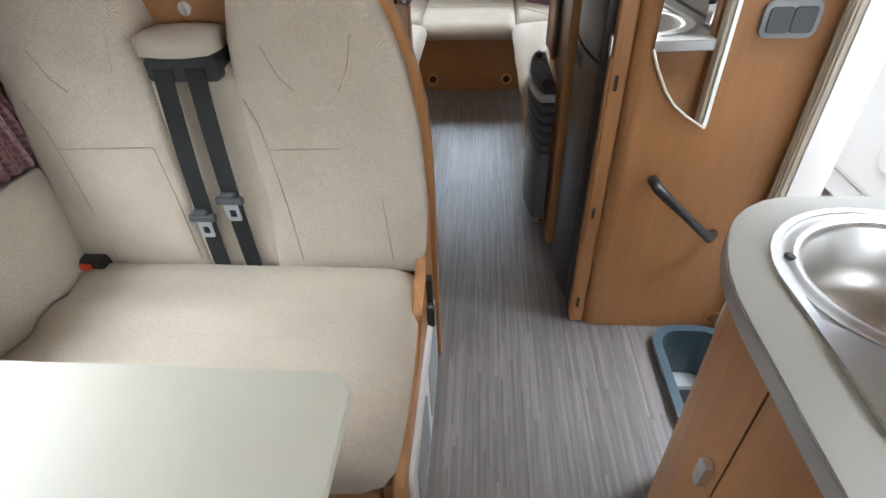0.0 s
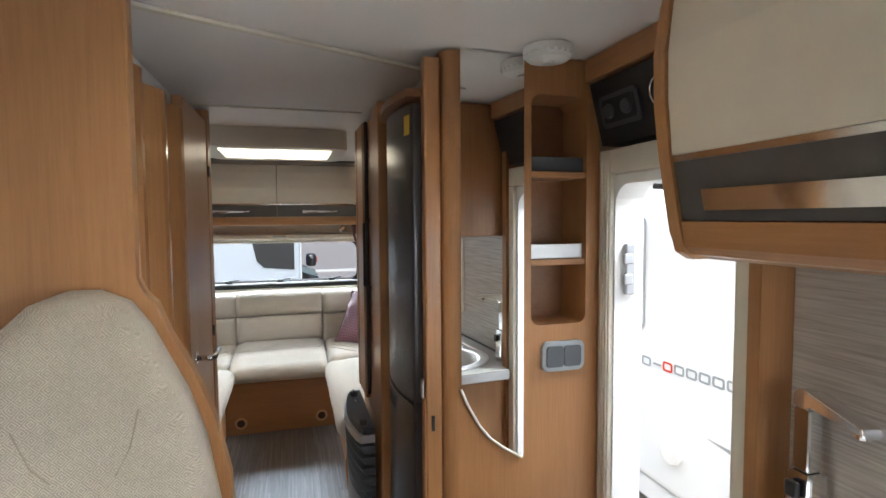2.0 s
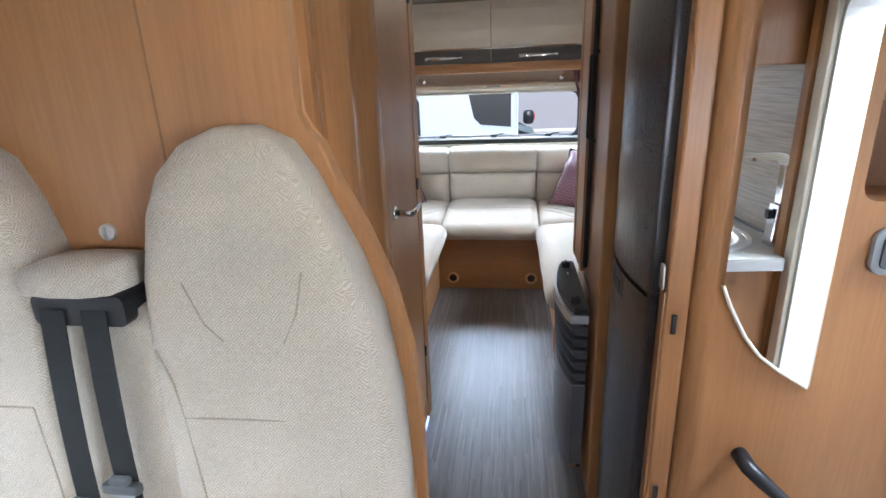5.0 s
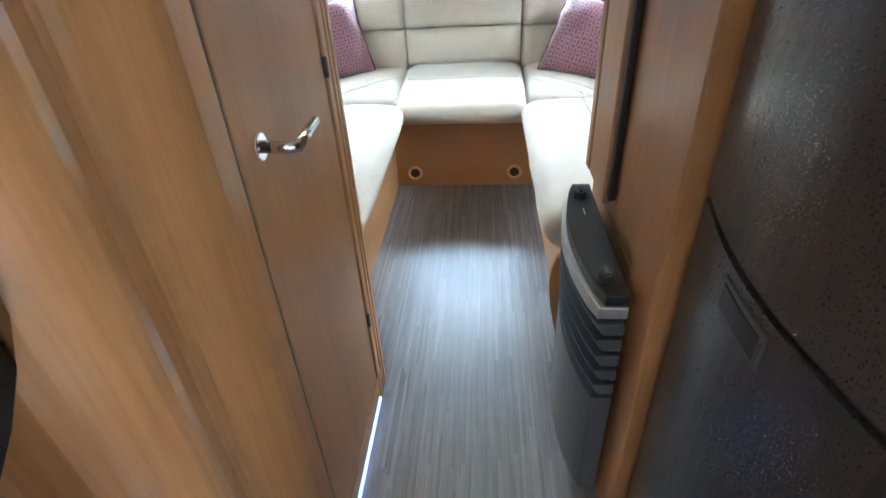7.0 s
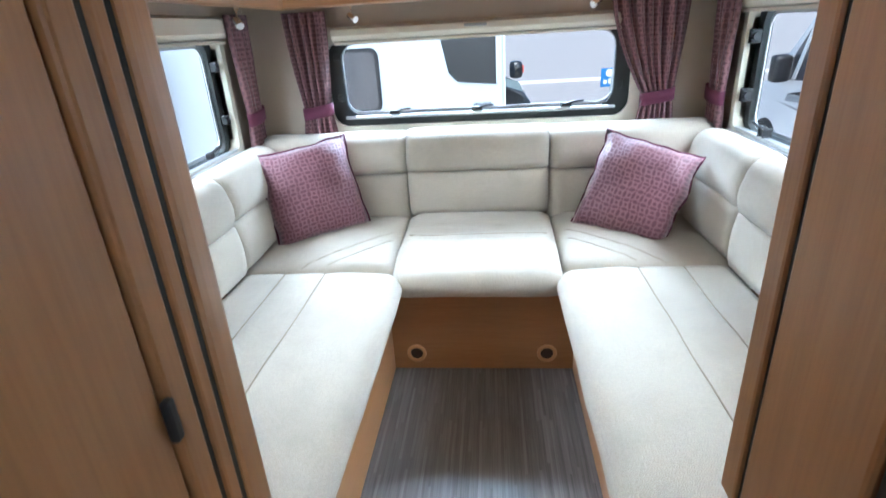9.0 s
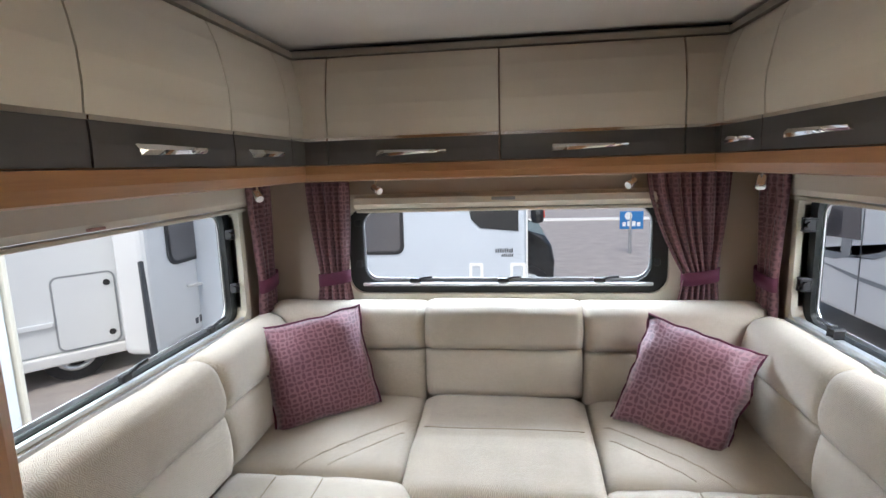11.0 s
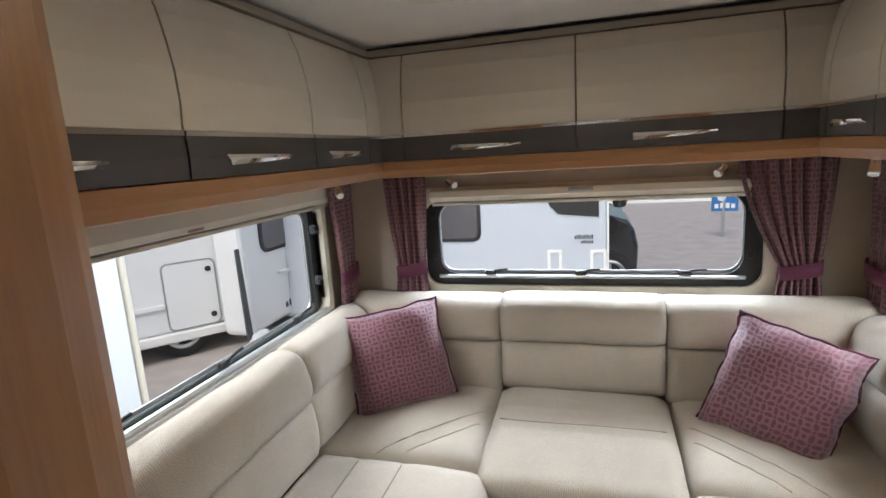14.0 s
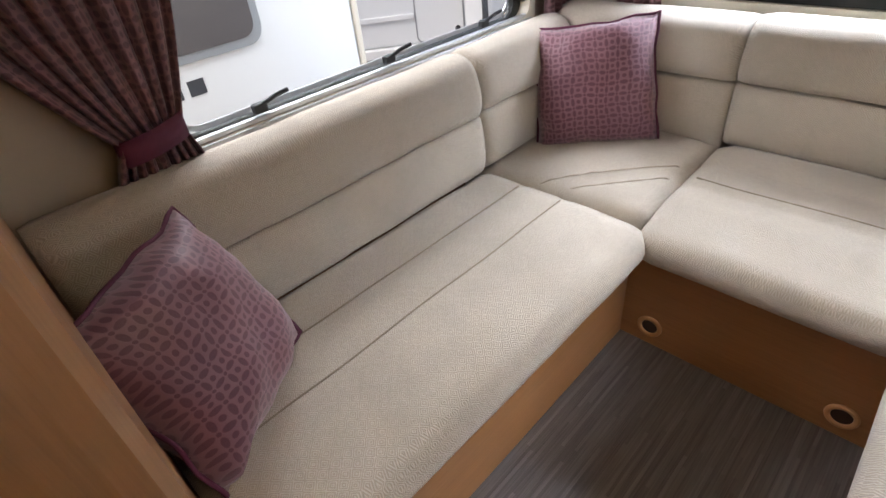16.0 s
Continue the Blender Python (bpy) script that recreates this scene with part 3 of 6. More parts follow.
for k in range(1, 8):
    torus((0.148, 1.563, TOP + 0.004), (0, 0, 1), 0.13 * k / 8, 0.0022, bm=fan, sides=5)
for k in range(5):
    a = 2 * math.pi * k / 5
    tube([(0.148, 1.563, TOP + 0.004), (0.148 + 0.13 * math.cos(a), 1.563 + 0.13 * math.sin(a), TOP + 0.004)], 0.003, 5, bm=fan)
part("fan_guard", fan, CREAM_TRIM, h, "round wire fan guard")
vent = bmesh.new()
for k in range(12):
    x = 0.0 + k * 0.024
    box(x + 0.004, x + 0.022, 1.750, 1.7545, TOP + 0.0, TOP + 0.012, bm=vent)
part("vent_slots", vent, plain("hatch_slot", (0.35, 0.27, 0.17), 0.6), h)
part("catch", box(0.270, 0.295, 1.65, 1.68, TOP - 0.03, TOP - 0.005, 0.004), WHITE, h)

s = thing("rear_skylight", (0.03, 3.86, 1.865), "rectangular cream roof light over the rear lounge", "roof light", kind="structure")
part("frame", ring(round_rect(-0.33, 0.39, 3.54, 4.17, 0.06), round_rect(-0.255, 0.315, 3.63, 4.08, 0.03), "z", 1.865, TOP - 0.003), CREAM_TRIM, s)
part("dome", prism(round_rect(-0.253, 0.313, 3.632, 4.078, 0.03), "z", 1.868, 1.872), HATCH_PANE, s, "daylit opal dome")

# ---- dinette ----
pan = [(LW, 0.0), (-0.03, 0.0), (-0.03, 0.80), (-0.04, 0.95), (-0.068, 1.08), (-0.11, 1.19), (-0.15, 1.27), (-0.172, 1.335), (-0.20, 1.355), (-0.213, 1.385), (-0.208, 1.46), (-0.205, TOP - 0.003), (LW, TOP - 0.003)]
pn = thing("partition", (-0.6, 2.0, 0), "tall honey-oak partition behind the belted seats", "partition", kind="structure")
part("board", prism(pan, "y", 1.985, 2.025, 0.006), WOOD_Z, pn)
part("joint", box(-0.452, -0.449, 1.983, 1.985, 1.1, TOP - 0.004), WOOD_SHADED, pn)
lk = disc((-0.59, 1.985, 1.184), (0, -1, 0), 0.016, 0.008, 20, 0.002)
tube([(-0.59, 1.976, 1.172), (-0.59, 1.972, 1.196)], 0.004, 8, bm=lk)
part("turn_lock", lk, STEEL, pn, "small round steel lock")

seat = thing("belted_bench_seat", (-0.57, 1.6, 0), "cream fabric travel bench with two high backs, belts and oak side", "bench seat")
part("base", box(LW, -0.075, 1.30, 1.97, 0.0, 0.36, 0.006), WOOD_SHADED, seat)
part("front_rail", prism(round_rect(-1.07, -0.10, 0.27, 0.40, 0.03), "y", 1.265, 1.30, 0.004), WOOD_X, seat)
side = [(1.25, 0.0), (1.25, 0.36), (1.275, 0.405), (1.45, 0.43), (1.66, 0.475), (1.79, 0.53), (1.90, 0.60), (1.983, 0.70), (1.983, 0.0)]
sd = part("side_panel", prism(side, "x", -0.073, -0.045, 0.006), WOOD_Z, seat, "oak side panel")
part("vent_panel", prism(round_rect(1.31, 1.90, 0.05, 0.37, 0.02), "x", -0.0448, -0.034, 0.003), WHITE, sd, "white inset panel")
part("vent_window", prism(round_rect(1.36, 1.58, 0.10, 0.32, 0.02), "x", -0.0338, -0.030), MID_GREY, sd)
part("vent_window", prism(round_rect(1.65, 1.86, 0.10, 0.32, 0.02), "x", -0.0338, -0.030), MID_GREY, sd)
sc = cushion(-1.075, -0.062, 1.245, 1.88, 0.375, 0.53, 0.07, 0.012, seed=2)
for v in sc.verts:
    if v.co.z > 0.45:
        v.co.z += 0.011 * math.cos((v.co.y - 1.30) * 2 * math.pi / 0.17)
part("seat_cushion", sc, CREAM_PLAIN, seat, smooth=True)
part("side_bolster", cushion(LW + 0.004, LW + 0.06, 0.40, 1.86, 0.50, 0.845, 0.03, 0.008, seed=4), CREAM, seat, smooth=True)


def lean(bm, z0=0.5, amount=0.075):
    for v in bm.verts:
        v.co.y += (v.co.z - z0) * amount


def back_outline(mirror):
    pts = [(-0.478, 0.50), (-0.472, 0.80), (-0.480, 1.00), (-0.474, 1.14), (-0.452, 1.24), (-0.422, 1.303), (-0.378, 1.347), (-0.325, 1.368), (-0.27, 1.368), (-0.215, 1.342), (-0.18, 1.29), (-0.150, 1.225), (-0.115, 1.15), (-0.082, 1.05), (-0.055, 0.90), (-0.045, 0.72), (-0.046, 0.50)]
    if mirror:
        # the wall seat is narrower and its outer edge runs straight down beside the curtain
        pts = [(-1.062, 0.50), (-1.062, 0.90), (-1.055, 1.08), (-1.035, 1.19), (-1.008, 1.27), (-0.972, 1.325), (-0.915, 1.358), (-0.85, 1.368), (-0.785, 1.355), (-0.735, 1.32), (-0.702, 1.25), (-0.675, 1.15), (-0.664, 1.0), (-0.660, 0.80), (-0.660, 0.50)]
    return pts


for flip in (False, True):
    k = bmesh.new()
    out = back_outline(flip)
    cx, cz = sum(p[0] for p in out) / len(out), 0.93
    dense = []
    for (u0, v0), (u1, v1) in zip(out, out[1:] + out[:1]):
        n = max(1, int(math.hypot(u1 - u0, v1 - v0) / 0.04))
        dense += [(u0 + (u1 - u0) * q / n, v0 + (v1 - v0) * q / n) for q in range(n)]
    shells = [(1.0, 1.94), (1.0, 1.872), (0.985, 1.852), (0.94, 1.838), (0.86, 1.831), (0.7, 1.828), (0.5, 1.829), (0.25, 1.83)]
    rows = [[k.verts.new((cx + (u - cx) * s, y, cz + (v - cz) * s)) for u, v in dense] for s, y in shells]
    for a, b in zip(rows, rows[1:]):
        for q in range(len(dense)):
            k.faces.new((a[q], a[(q + 1) % len(dense)], b[(q + 1) % len(dense)], b[q]))
    k.faces.new(rows[-1])
    k.faces.new(rows[0][::-1])
    for v in k.verts:
        if v.co.y < 1.87:
            v.co += noise.noise_vector(v.co * 7) * 0.004
    lean(k)
    bk = part("backrest", k, CREAM, seat, smooth=True)
    s0, s1 = (-0.42, -0.165) if not flip else (-0.97, -0.715)
    seam = []
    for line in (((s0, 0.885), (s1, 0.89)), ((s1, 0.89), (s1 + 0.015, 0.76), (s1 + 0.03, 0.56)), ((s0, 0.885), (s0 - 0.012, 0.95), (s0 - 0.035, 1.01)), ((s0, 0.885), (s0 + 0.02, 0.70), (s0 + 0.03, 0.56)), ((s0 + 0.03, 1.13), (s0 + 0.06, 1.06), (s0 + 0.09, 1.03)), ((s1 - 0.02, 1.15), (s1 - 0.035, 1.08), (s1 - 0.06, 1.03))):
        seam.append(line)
    # Thin cords darker than the cloth paint the shade of the pressed seams.
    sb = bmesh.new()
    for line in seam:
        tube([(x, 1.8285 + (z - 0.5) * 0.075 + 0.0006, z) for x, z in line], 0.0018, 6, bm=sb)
    part("seam", sb, plain("seam_shade", (0.36, 0.30, 0.23), 0.9), bk, "thin darker cords for the shade in pressed seams")

inf = cushion(-0.72, -0.42, 1.842, 1.95, 0.50, 1.08, 0.02, 0.004, seed=8)
lean(inf)
part("back_infill", inf, CREAM, seat, smooth=True)
part("centre_pad", cushion(-0.664, -0.488, 1.838, 1.97, 1.110, 1.164, 0.020, 0.004, seed=9), CREAM, seat, smooth=True)
slot = prism(round_rect(-0.660, -0.490, 1.055, 1.108, 0.012), "y", 1.862, 1.97)
part("belt_guide", slot, BLACK, seat, "black belt slot")
for xa, xb, zb in ((-0.622, -0.626, 0.70), (-0.545, -0.533, 0.752)):
    bt = bmesh.new()
    rows = []
    for q in range(13):
        f = q / 12
        z = 1.085 - f * 0.56
        x = xa + (xb - xa) * f
        y = 1.83 + (z - 0.5) * 0.055 - 0.012 * math.sin(math.pi * f) - 0.004
        rows.append([bt.verts.new((x + dx, y + dy, z)) for dx, dy in ((-0.023, 0), (0.023, 0), (0.023, 0.002), (-0.023, 0.002))])
    for a, b in zip(rows, rows[1:]):
        for q in range(4):
            bt.faces.new((a[q], a[(q + 1) % 4], b[(q + 1) % 4], b[q]))
    belt = part("belt", bt, WEBBING, seat, "black seat belt")
    f = (1.085 - zb) / 0.56
    bx = xa + (xb - xa) * f
    by = 1.83 + (zb - 0.5) * 0.055 - 0.03
    bz = box(bx - 0.036, bx + 0.036, by - 0.006, by + 0.012, zb, zb + 0.022, 0.006)
    box(bx - 0.02, bx + 0.02, by - 0.006, by + 0.010, zb + 0.020, zb + 0.036, 0.006, bm=bz)
    part("tongue_grip", bz, GREY_PLASTIC, belt, "dark grey belt tongue grip")
    part("tongue", ring(round_rect(bx - 0.019, bx + 0.019, zb - 0.05, zb + 0.002, 0.006), round_rect(bx - 0.009, bx + 0.009, zb - 0.038, zb - 0.016, 0.003), "y", by, by + 0.003), MID_GREY, belt, "grey belt tongue")
bu = box(-1.05, -0.965, 1.80, 1.845, 0.525, 0.565, 0.008)
buckle = part("buckle", bu, BLACK, seat, "black belt buckle")
part("release_button", box(-1.045, -1.0, 1.793, 1.802, 0.535, 0.557, 0.003), RED, buckle, "red release button")
st = box(-0.052, -0.028, 1.80, 1.83, 0.40, 0.52, 0.006)
box(-0.046, -0.022, 1.775, 1.80, 0.36, 0.44, 0.008, bm=st)
part("belt_anchor", st, BLACK, seat, "black belt anchor on the aisle side")

tb = thing("dinette_table", (-0.6, 0.9, 0), "pale stone-effect dinette table with rounded corners", "table")
part("tabletop", prism(round_rect(-1.02, -0.118, 0.42, 1.318, 0.045, 8), "z", 0.692, 0.72, 0.006), TABLETOP, tb)
part("pedestal", tube([(-0.62, 0.85, 0.0), (-0.62, 0.85, 0.02), (-0.62, 0.85, 0.022), (-0.62, 0.85, 0.692)], [0.16, 0.16, 0.035, 0.035], 24), ALLOY, tb, "grey metal pedestal leg")


def curtain(name, wall, at, c, w_top, w_tie, w_low, z_top, z_tie, z_low, shift, label, folds=7, tie=True):
    """A gathered curtain: pleats, pinched by a band, flaring below it."""
    t = thing(name, (at, c, z_low) if wall == "x" else (c, at, z_low), label, "curtain", "curtains in the motorhome")
    s = 1 if at < 0 else -1
    k = bmesh.new()
    rows = []
    NZ, NU = 30, folds * 8
    for i in range(NZ + 1):
        z = z_top + (z_low - z_top) * i / NZ
        if z > z_tie:
            f = (z_top - z) / (z_top - z_tie)
            w = w_top + (w_tie - w_top) * f ** 1.6
            off = shift * f ** 1.6
        else:
            f = (z_tie - z) / max(1e-6, z_tie - z_low)
            w = w_tie + (w_low - w_tie) * f ** 0.7
            off = shift * (1 - 0.15 * f)
        row = []
        for j in range(NU + 1):
            u = j / NU
            wave = u * folds * 2 * math.pi + 0.9 * math.sin(u * 11 + c) + 0.35 * math.sin(i * 0.22 + u * 9)
            depth = 0.036 + 0.017 * (math.sin(wave) + 0.35 * math.sin(2 * wave + 0.8)) * (0.65 + 0.6 * min(0.6, abs(z - z_tie)))
            depth += 0.008 * noise.noise(Vector((u * 7, z * 5, c)))
            p = c + off + (u - 0.5) * w
            d = depth
            row.append(k.verts.new((at + s * d, p, z) if wall == "x" else (p, at - d, z)))
        rows.append(row)
    for a, b in zip(rows, rows[1:]):
        for j in range(NU):
            k.faces.new((a[j], a[j + 1], b[j + 1], b[j]))
    k.verts.index_update()
    cloth_uv = k.loops.layers.uv.new("cloth")
    for fc2 in k.faces:
        for lp in fc2.loops:
            i, j = divmod(lp.vert.index, NU + 1)
            lp[cloth_uv].uv = (j / NU * w_top * 1.6, z_top + (z_low - z_top) * i / NZ)
    ob = part("drape", k, CURTAIN, t, smooth=True)
    sm = ob.modifiers.new("thickness", "SOLIDIFY")
    sm.thickness = 0.002
    if tie:
        h = w_tie / 2 + 0.012
        pts = []
        for q in range(17):
            a = 2 * math.pi * q / 16
            du, dd = h * math.cos(a), 0.036 + 0.030 * math.sin(a)
            p = c + shift + du
            pts.append(Vector((at + s * dd, p, 0) if wall == "x" else (p, at - dd, 0)))
        b = bmesh.new()
        lo = [b.verts.new(p + Vector((0, 0, z_tie - 0.028 + 0.012 * math.cos(2 * math.pi * q / 16)))) for q, p in enumerate(pts[:-1])]
        hi = [b.verts.new(p + Vector((0, 0, z_tie + 0.028 + 0.012 * math.cos(2 * math.pi * q / 16)))) for q, p in enumerate(pts[:-1])]
        for q in range(16):
            b.faces.new((lo[q], lo[(q + 1) % 16], hi[(q + 1) % 16], hi[q]))
        tt = part("tieback", b, TIEBACK, t, "plum velvet tieback", smooth=True)
        tt.modifiers.new("thickness", "SOLIDIFY").thickness = 0.003
    return t


curtain("curtain", "x", LW, 1.82, 0.34, 0.13, 0.25, 1.47, 1.045, 0.85, -0.035, "plum patterned curtain tied back beside the dinette window", 6)


def spotlight(at, aim, label="small chrome reading spotlight under the lockers"):
    t = thing("reading_light", at, label, "reading light", "reading lights")
    a = Vector(at)
    part("base", disc(a, (0, 0, -1), 0.012, 0.012, 14), CHROME, t)
    part("stem", tube([a + Vector((0, 0, -0.01)), a + Vector((0, 0, -0.04))], 0.004, 8), CHROME, t)
    d = Vector(aim).normalized()
    c = a + Vector((0, 0, -0.052))
    part("head", tube([c - d * 0.02, c - d * 0.016, c + d * 0.018, c + d * 0.026], [0.008, 0.014, 0.016, 0.017], 14), CHROME, t, smooth=True)
    part("lens", disc(c + d * 0.0262, d, 0.014, 0.002, 14), WHITE, t)


spotlight((-0.88, 1.86, 1.462), (0.3, -0.2, -0.8))


def locker_run(side, cuts, handles, wall, depth, z0=1.46, grp="overhead lockers", end=None, has_top=True):
    """Overhead lockers along one wall: pelmet, dark band with a chrome line, curved cream doors, chrome handles."""

    def P(d, a, z):
        if side == "left":
            return Vector((wall + d, a, z))
        if side == "right":
            return Vector((wall - d, a, z))
        return Vector((a, wall - d, z))

    def sweep(profile, a, b):
        k = bmesh.new()
        n = max(1, int(abs(b - a) / 0.25))
        rows = [[k.verts.new(P(d, a + (b - a) * q / n, z)) for d, z in profile] for q in range(n + 1)]
        m = len(profile)
        for r0, r1 in zip(rows, rows[1:]):
            for q in range(m):
                k.faces.new((r0[q], r0[(q + 1) % m], r1[(q + 1) % m], r1[q]))
        k.faces.new(rows[0][::-1])
        k.faces.new(rows[-1])
        return k

    D = depth
    curve = [(D + 0.002, 1.625), (D + 0.006, 1.68), (D + 0.004, 1.74), (D - 0.006, 1.80), (D - 0.02, 1.86), (D - 0.038, 1.905), (D - 0.045, 1.92)]
    a0, a1 = cuts[0], cuts[-1]
    tr = solid("locker_pelmet", sweep([(0.05, z0 + 0.03), (D - 0.05, z0 + 0.012), (D - 0.025, z0), (D - 0.006, z0 + 0.005), (D + 0.003, z0 + 0.03), (D + 0.003, 1.522), (0.05, 1.522)], a0, a1), WOOD_X if side == "rear" else WOOD_Y, "honey-oak pelmet under the overhead lockers", "pelmet", kind="structure")
    if has_top:
        solid("locker_cornice", sweep([(D - 0.06, 1.925), (D - 0.035, 1.925), (D - 0.032, 1.945), (D - 0.045, TOP - 0.014), (D - 0.06, TOP - 0.014)], a0, a1), plain("taupe_cornice", (0.34, 0.29, 0.235), 0.5), "taupe cornice above the overhead lockers", "cornice", kind="structure")
        # Solid black fill paints the shadow behind the cornice, under the ceiling.
        solid("locker_shade_fill", sweep([(0.02, 1.93), (D - 0.062, 1.93), (D - 0.062, TOP - 0.004), (0.02, TOP - 0.004)], a0, a1), BLACK, "black fill standing in for the shade between lockers and ceiling", "trim", kind="structure")
    for a, b, hd in zip(cuts, cuts[1:], handles):
        g = 0.003
        base = P(D / 2, (a + b) / 2, 1.523)
        t = thing("overhead_locker", base, "cream overhead locker with charcoal band and chrome handle" if hd else "cream corner panel of the overhead lockers with charcoal band", "locker", grp)
        part("body", sweep([(0.01, 1.524), (D - 0.012, 1.524), (D - 0.012, 1.62), (D - 0.012, 1.80), (D - 0.05, 1.91), (D - 0.07, 1.925), (0.01, 1.925)], a + 0.001, b - 0.001), WOOD_SHADED, t)
        part("door", sweep([(d - 0.016, z) for d, z in curve[::-1]] + curve, a + g, b - g), DOOR_CREAM, t, "curved cream door", smooth=False)
        band = part("band", sweep([(D - 0.012, 1.526), (D + 0.006, 1.526), (D + 0.008, 1.57), (D + 0.006, 1.613), (D - 0.012, 1.613)], a + g, b - g), BAND, t, "charcoal band")
        part("chrome_line", sweep([(D - 0.01, 1.6135), (D + 0.008, 1.6135), (D + 0.008, 1.6235), (D - 0.01, 1.6235)], a + g, b - g), CHROME, t, "polished edge strip")
        if hd:
            h0, h1 = hd
            k = bmesh.new()
            rows = []
            for q in range(17):
                f = q / 16
                aa = h0 + (h1 - h0) * f
                g2 = f if side != "right" else 1 - f
                bow = 0.026 * min(1.0, math.sin(math.pi * f) * 1.6 + 0.12)
                top, low = 0.013 - 0.006 * g2, -0.013 + 0.008 * g2
                twist = 0.006 * (1 - 2 * g2)
                rows.append([k.verts.new(P(D + 0.006 + bow * w + dd, aa, 1.562 + zz)) for w, dd, zz in ((0.35, 0.0, low), (1, 0.004 + twist, low + 0.001), (1, 0.008, (top + low) / 2), (1, 0.004 - twist, top - 0.001), (0.35, 0.0, top))])
            for r0, r1 in zip(rows, rows[1:]):
                for q in range(5):
                    k.faces.new((r0[q], r0[(q + 1) % 5], r1[(q + 1) % 5], r1[q]))
            k.faces.new(rows[0][::-1])
            k.faces.new(rows[-1])
            part("handle", k, CHROME, t, "bowed chrome handle", smooth=False)


locker_run("left", [0.30, 0.83, 1.352, 1.983], [(0.48, 0.70), (0.98, 1.20), (1.50, 1.77)], LW, 0.335, grp="overhead lockers above the dinette")

# ---- kitchen ----
arc = [(0.73 - 0.23 * math.cos(radians(a)) ** 0.9, 1.29 + 0.35 * math.sin(radians(a)) ** 1.0) for a in range(0, 90, 9)] + [(0.73, 1.64)]
kt = thing("kitchen_worktop", (0.75, 0.8, 0.87), "grey stone-effect kitchen worktop with a rounded end", "worktop")
outer = [(0.50, -0.3)] + arc + [(0.974, 1.645), (0.974, 1.582), (1.056, 1.582), (1.056, -0.3)]
SX, SY, SR = 0.785, 1.385, 0.186
wk = bmesh.new()
hole = [(SX + SR * math.cos(2 * math.pi * q / 36), SY + SR * math.sin(2 * math.pi * q / 36)) for q in range(36)]
for z, inset in ((0.862, 0.0), (0.90, 0.0)):
    loops = []
    for loop in (outer, hole):
        vs = [wk.verts.new((x, y, z)) for x, y in loop]
        loops.append(vs)
    es = [wk.edges.new((vs[q], vs[(q + 1) % len(vs)])) for vs in loops for q in range(len(vs))]
    bmesh.ops.triangle_fill(wk, use_beauty=True, edges=es)
wk.verts.ensure_lookup_table()
NO = len(outer)
low, high = wk.verts[:NO + 36], wk.verts[NO + 36:2 * (NO + 36)]
for a, n in ((0, NO), (NO, 36)):
    for q in range(n):
        i, j = a + q, a + (q + 1) % n
        wk.faces.new((low[i], low[j], high[j], high[i]))
part("slab", wk, WORKTOP, kt)
band_in = [(x + 0.004, y - 0.003) for x, y in outer[:-3]]
part("edge_band", prism([(x - 0.0025, y + 0.0015) for x, y in outer[:-3]] + band_in[::-1], "z", 0.864, 0.896), ALLOY, kt, "grey edge band")
cb = thing("kitchen_cabinet", (0.75, 1.1, 0), "honey-oak kitchen base cabinet with a rounded end", "cabinet")
arc2 = [(0.73 - 0.20 * math.cos(radians(a)), 1.285 + 0.315 * math.sin(radians(a))) for a in range(0, 91, 10)]
part("body", prism([(0.545, -0.3)] + [(0.735 - 0.185 * math.cos(radians(a)), 1.285 + 0.295 * math.sin(radians(a))) for a in range(0, 91, 10)] + [(0.98, 1.58), (0.98, -0.3)], "z", 0.0, 0.735), WOOD_SHADED, cb)
dr = part("end_panel", prism([(0.53, 1.235)] + arc2 + [(0.985, 1.60), (0.985, 1.582), (0.73, 1.582)] + [(0.73 - 0.182 * math.cos(radians(a)), 1.285 + 0.297 * math.sin(radians(a))) for a in range(80, -1, -10)] + [(0.548, 1.235)], "z", 0.03, 0.86), WOOD_Z, cb, "curved oak end panel")
d1 = part("door", box(0.528, 0.546, 0.93, 1.229, 0.06, 0.855, 0.003), WOOD_Z, cb)
part("handle", prism(round_rect(1.252, 1.278, 0.50, 0.57, 0.01), "x", 0.512, 0.528, 0.003), STEEL, d1, "small steel pull")
d2 = part("door", box(0.528, 0.546, 0.45, 0.924, 0.06, 0.855, 0.003), WOOD_Z, cb)
part("handle", prism(round_rect(0.86, 0.885, 0.50, 0.57, 0.01), "x", 0.512, 0.528, 0.003), STEEL, d2, "small steel pull")
d3 = part("door", box(0.528, 0.546, -0.29, 0.444, 0.06, 0.855, 0.003), WOOD_Z, cb)

sk = thing("sink", (0.76, 1.3, 0.9), "stainless steel sink with drainer, set in the worktop", "sink")


def sink_outline(inset):
    pts = []
    R = 0.205 - inset
    for a in range(-8, 190, 11):
        pts.append((0.785 + R * math.cos(radians(a)), 1.385 + R * math.sin(radians(a))))
    pts += [(0.583 + inset, 1.30), (0.585 + inset, 1.05), (0.605 + inset, 0.84 + inset), (0.66 + inset, 0.80 + inset), (0.93 - inset, 0.80 + inset), (0.965 - inset, 0.84 + inset)]
    return pts


rim = ring(sink_outline(0.0), sink_outline(0.014), "z", 0.9005, 0.907)
part("rim", rim, STEEL, sk, "polished steel rim", smooth=False)
k = bmesh.new()
n = 36
profile = [(0.1905, 0.9035), (0.178, 0.903), (0.172, 0.906), (0.160, 0.904), (0.152, 0.893), (0.142, 0.82), (0.130, 0.785), (0.105, 0.772), (0.035, 0.766), (0.033, 0.762)]
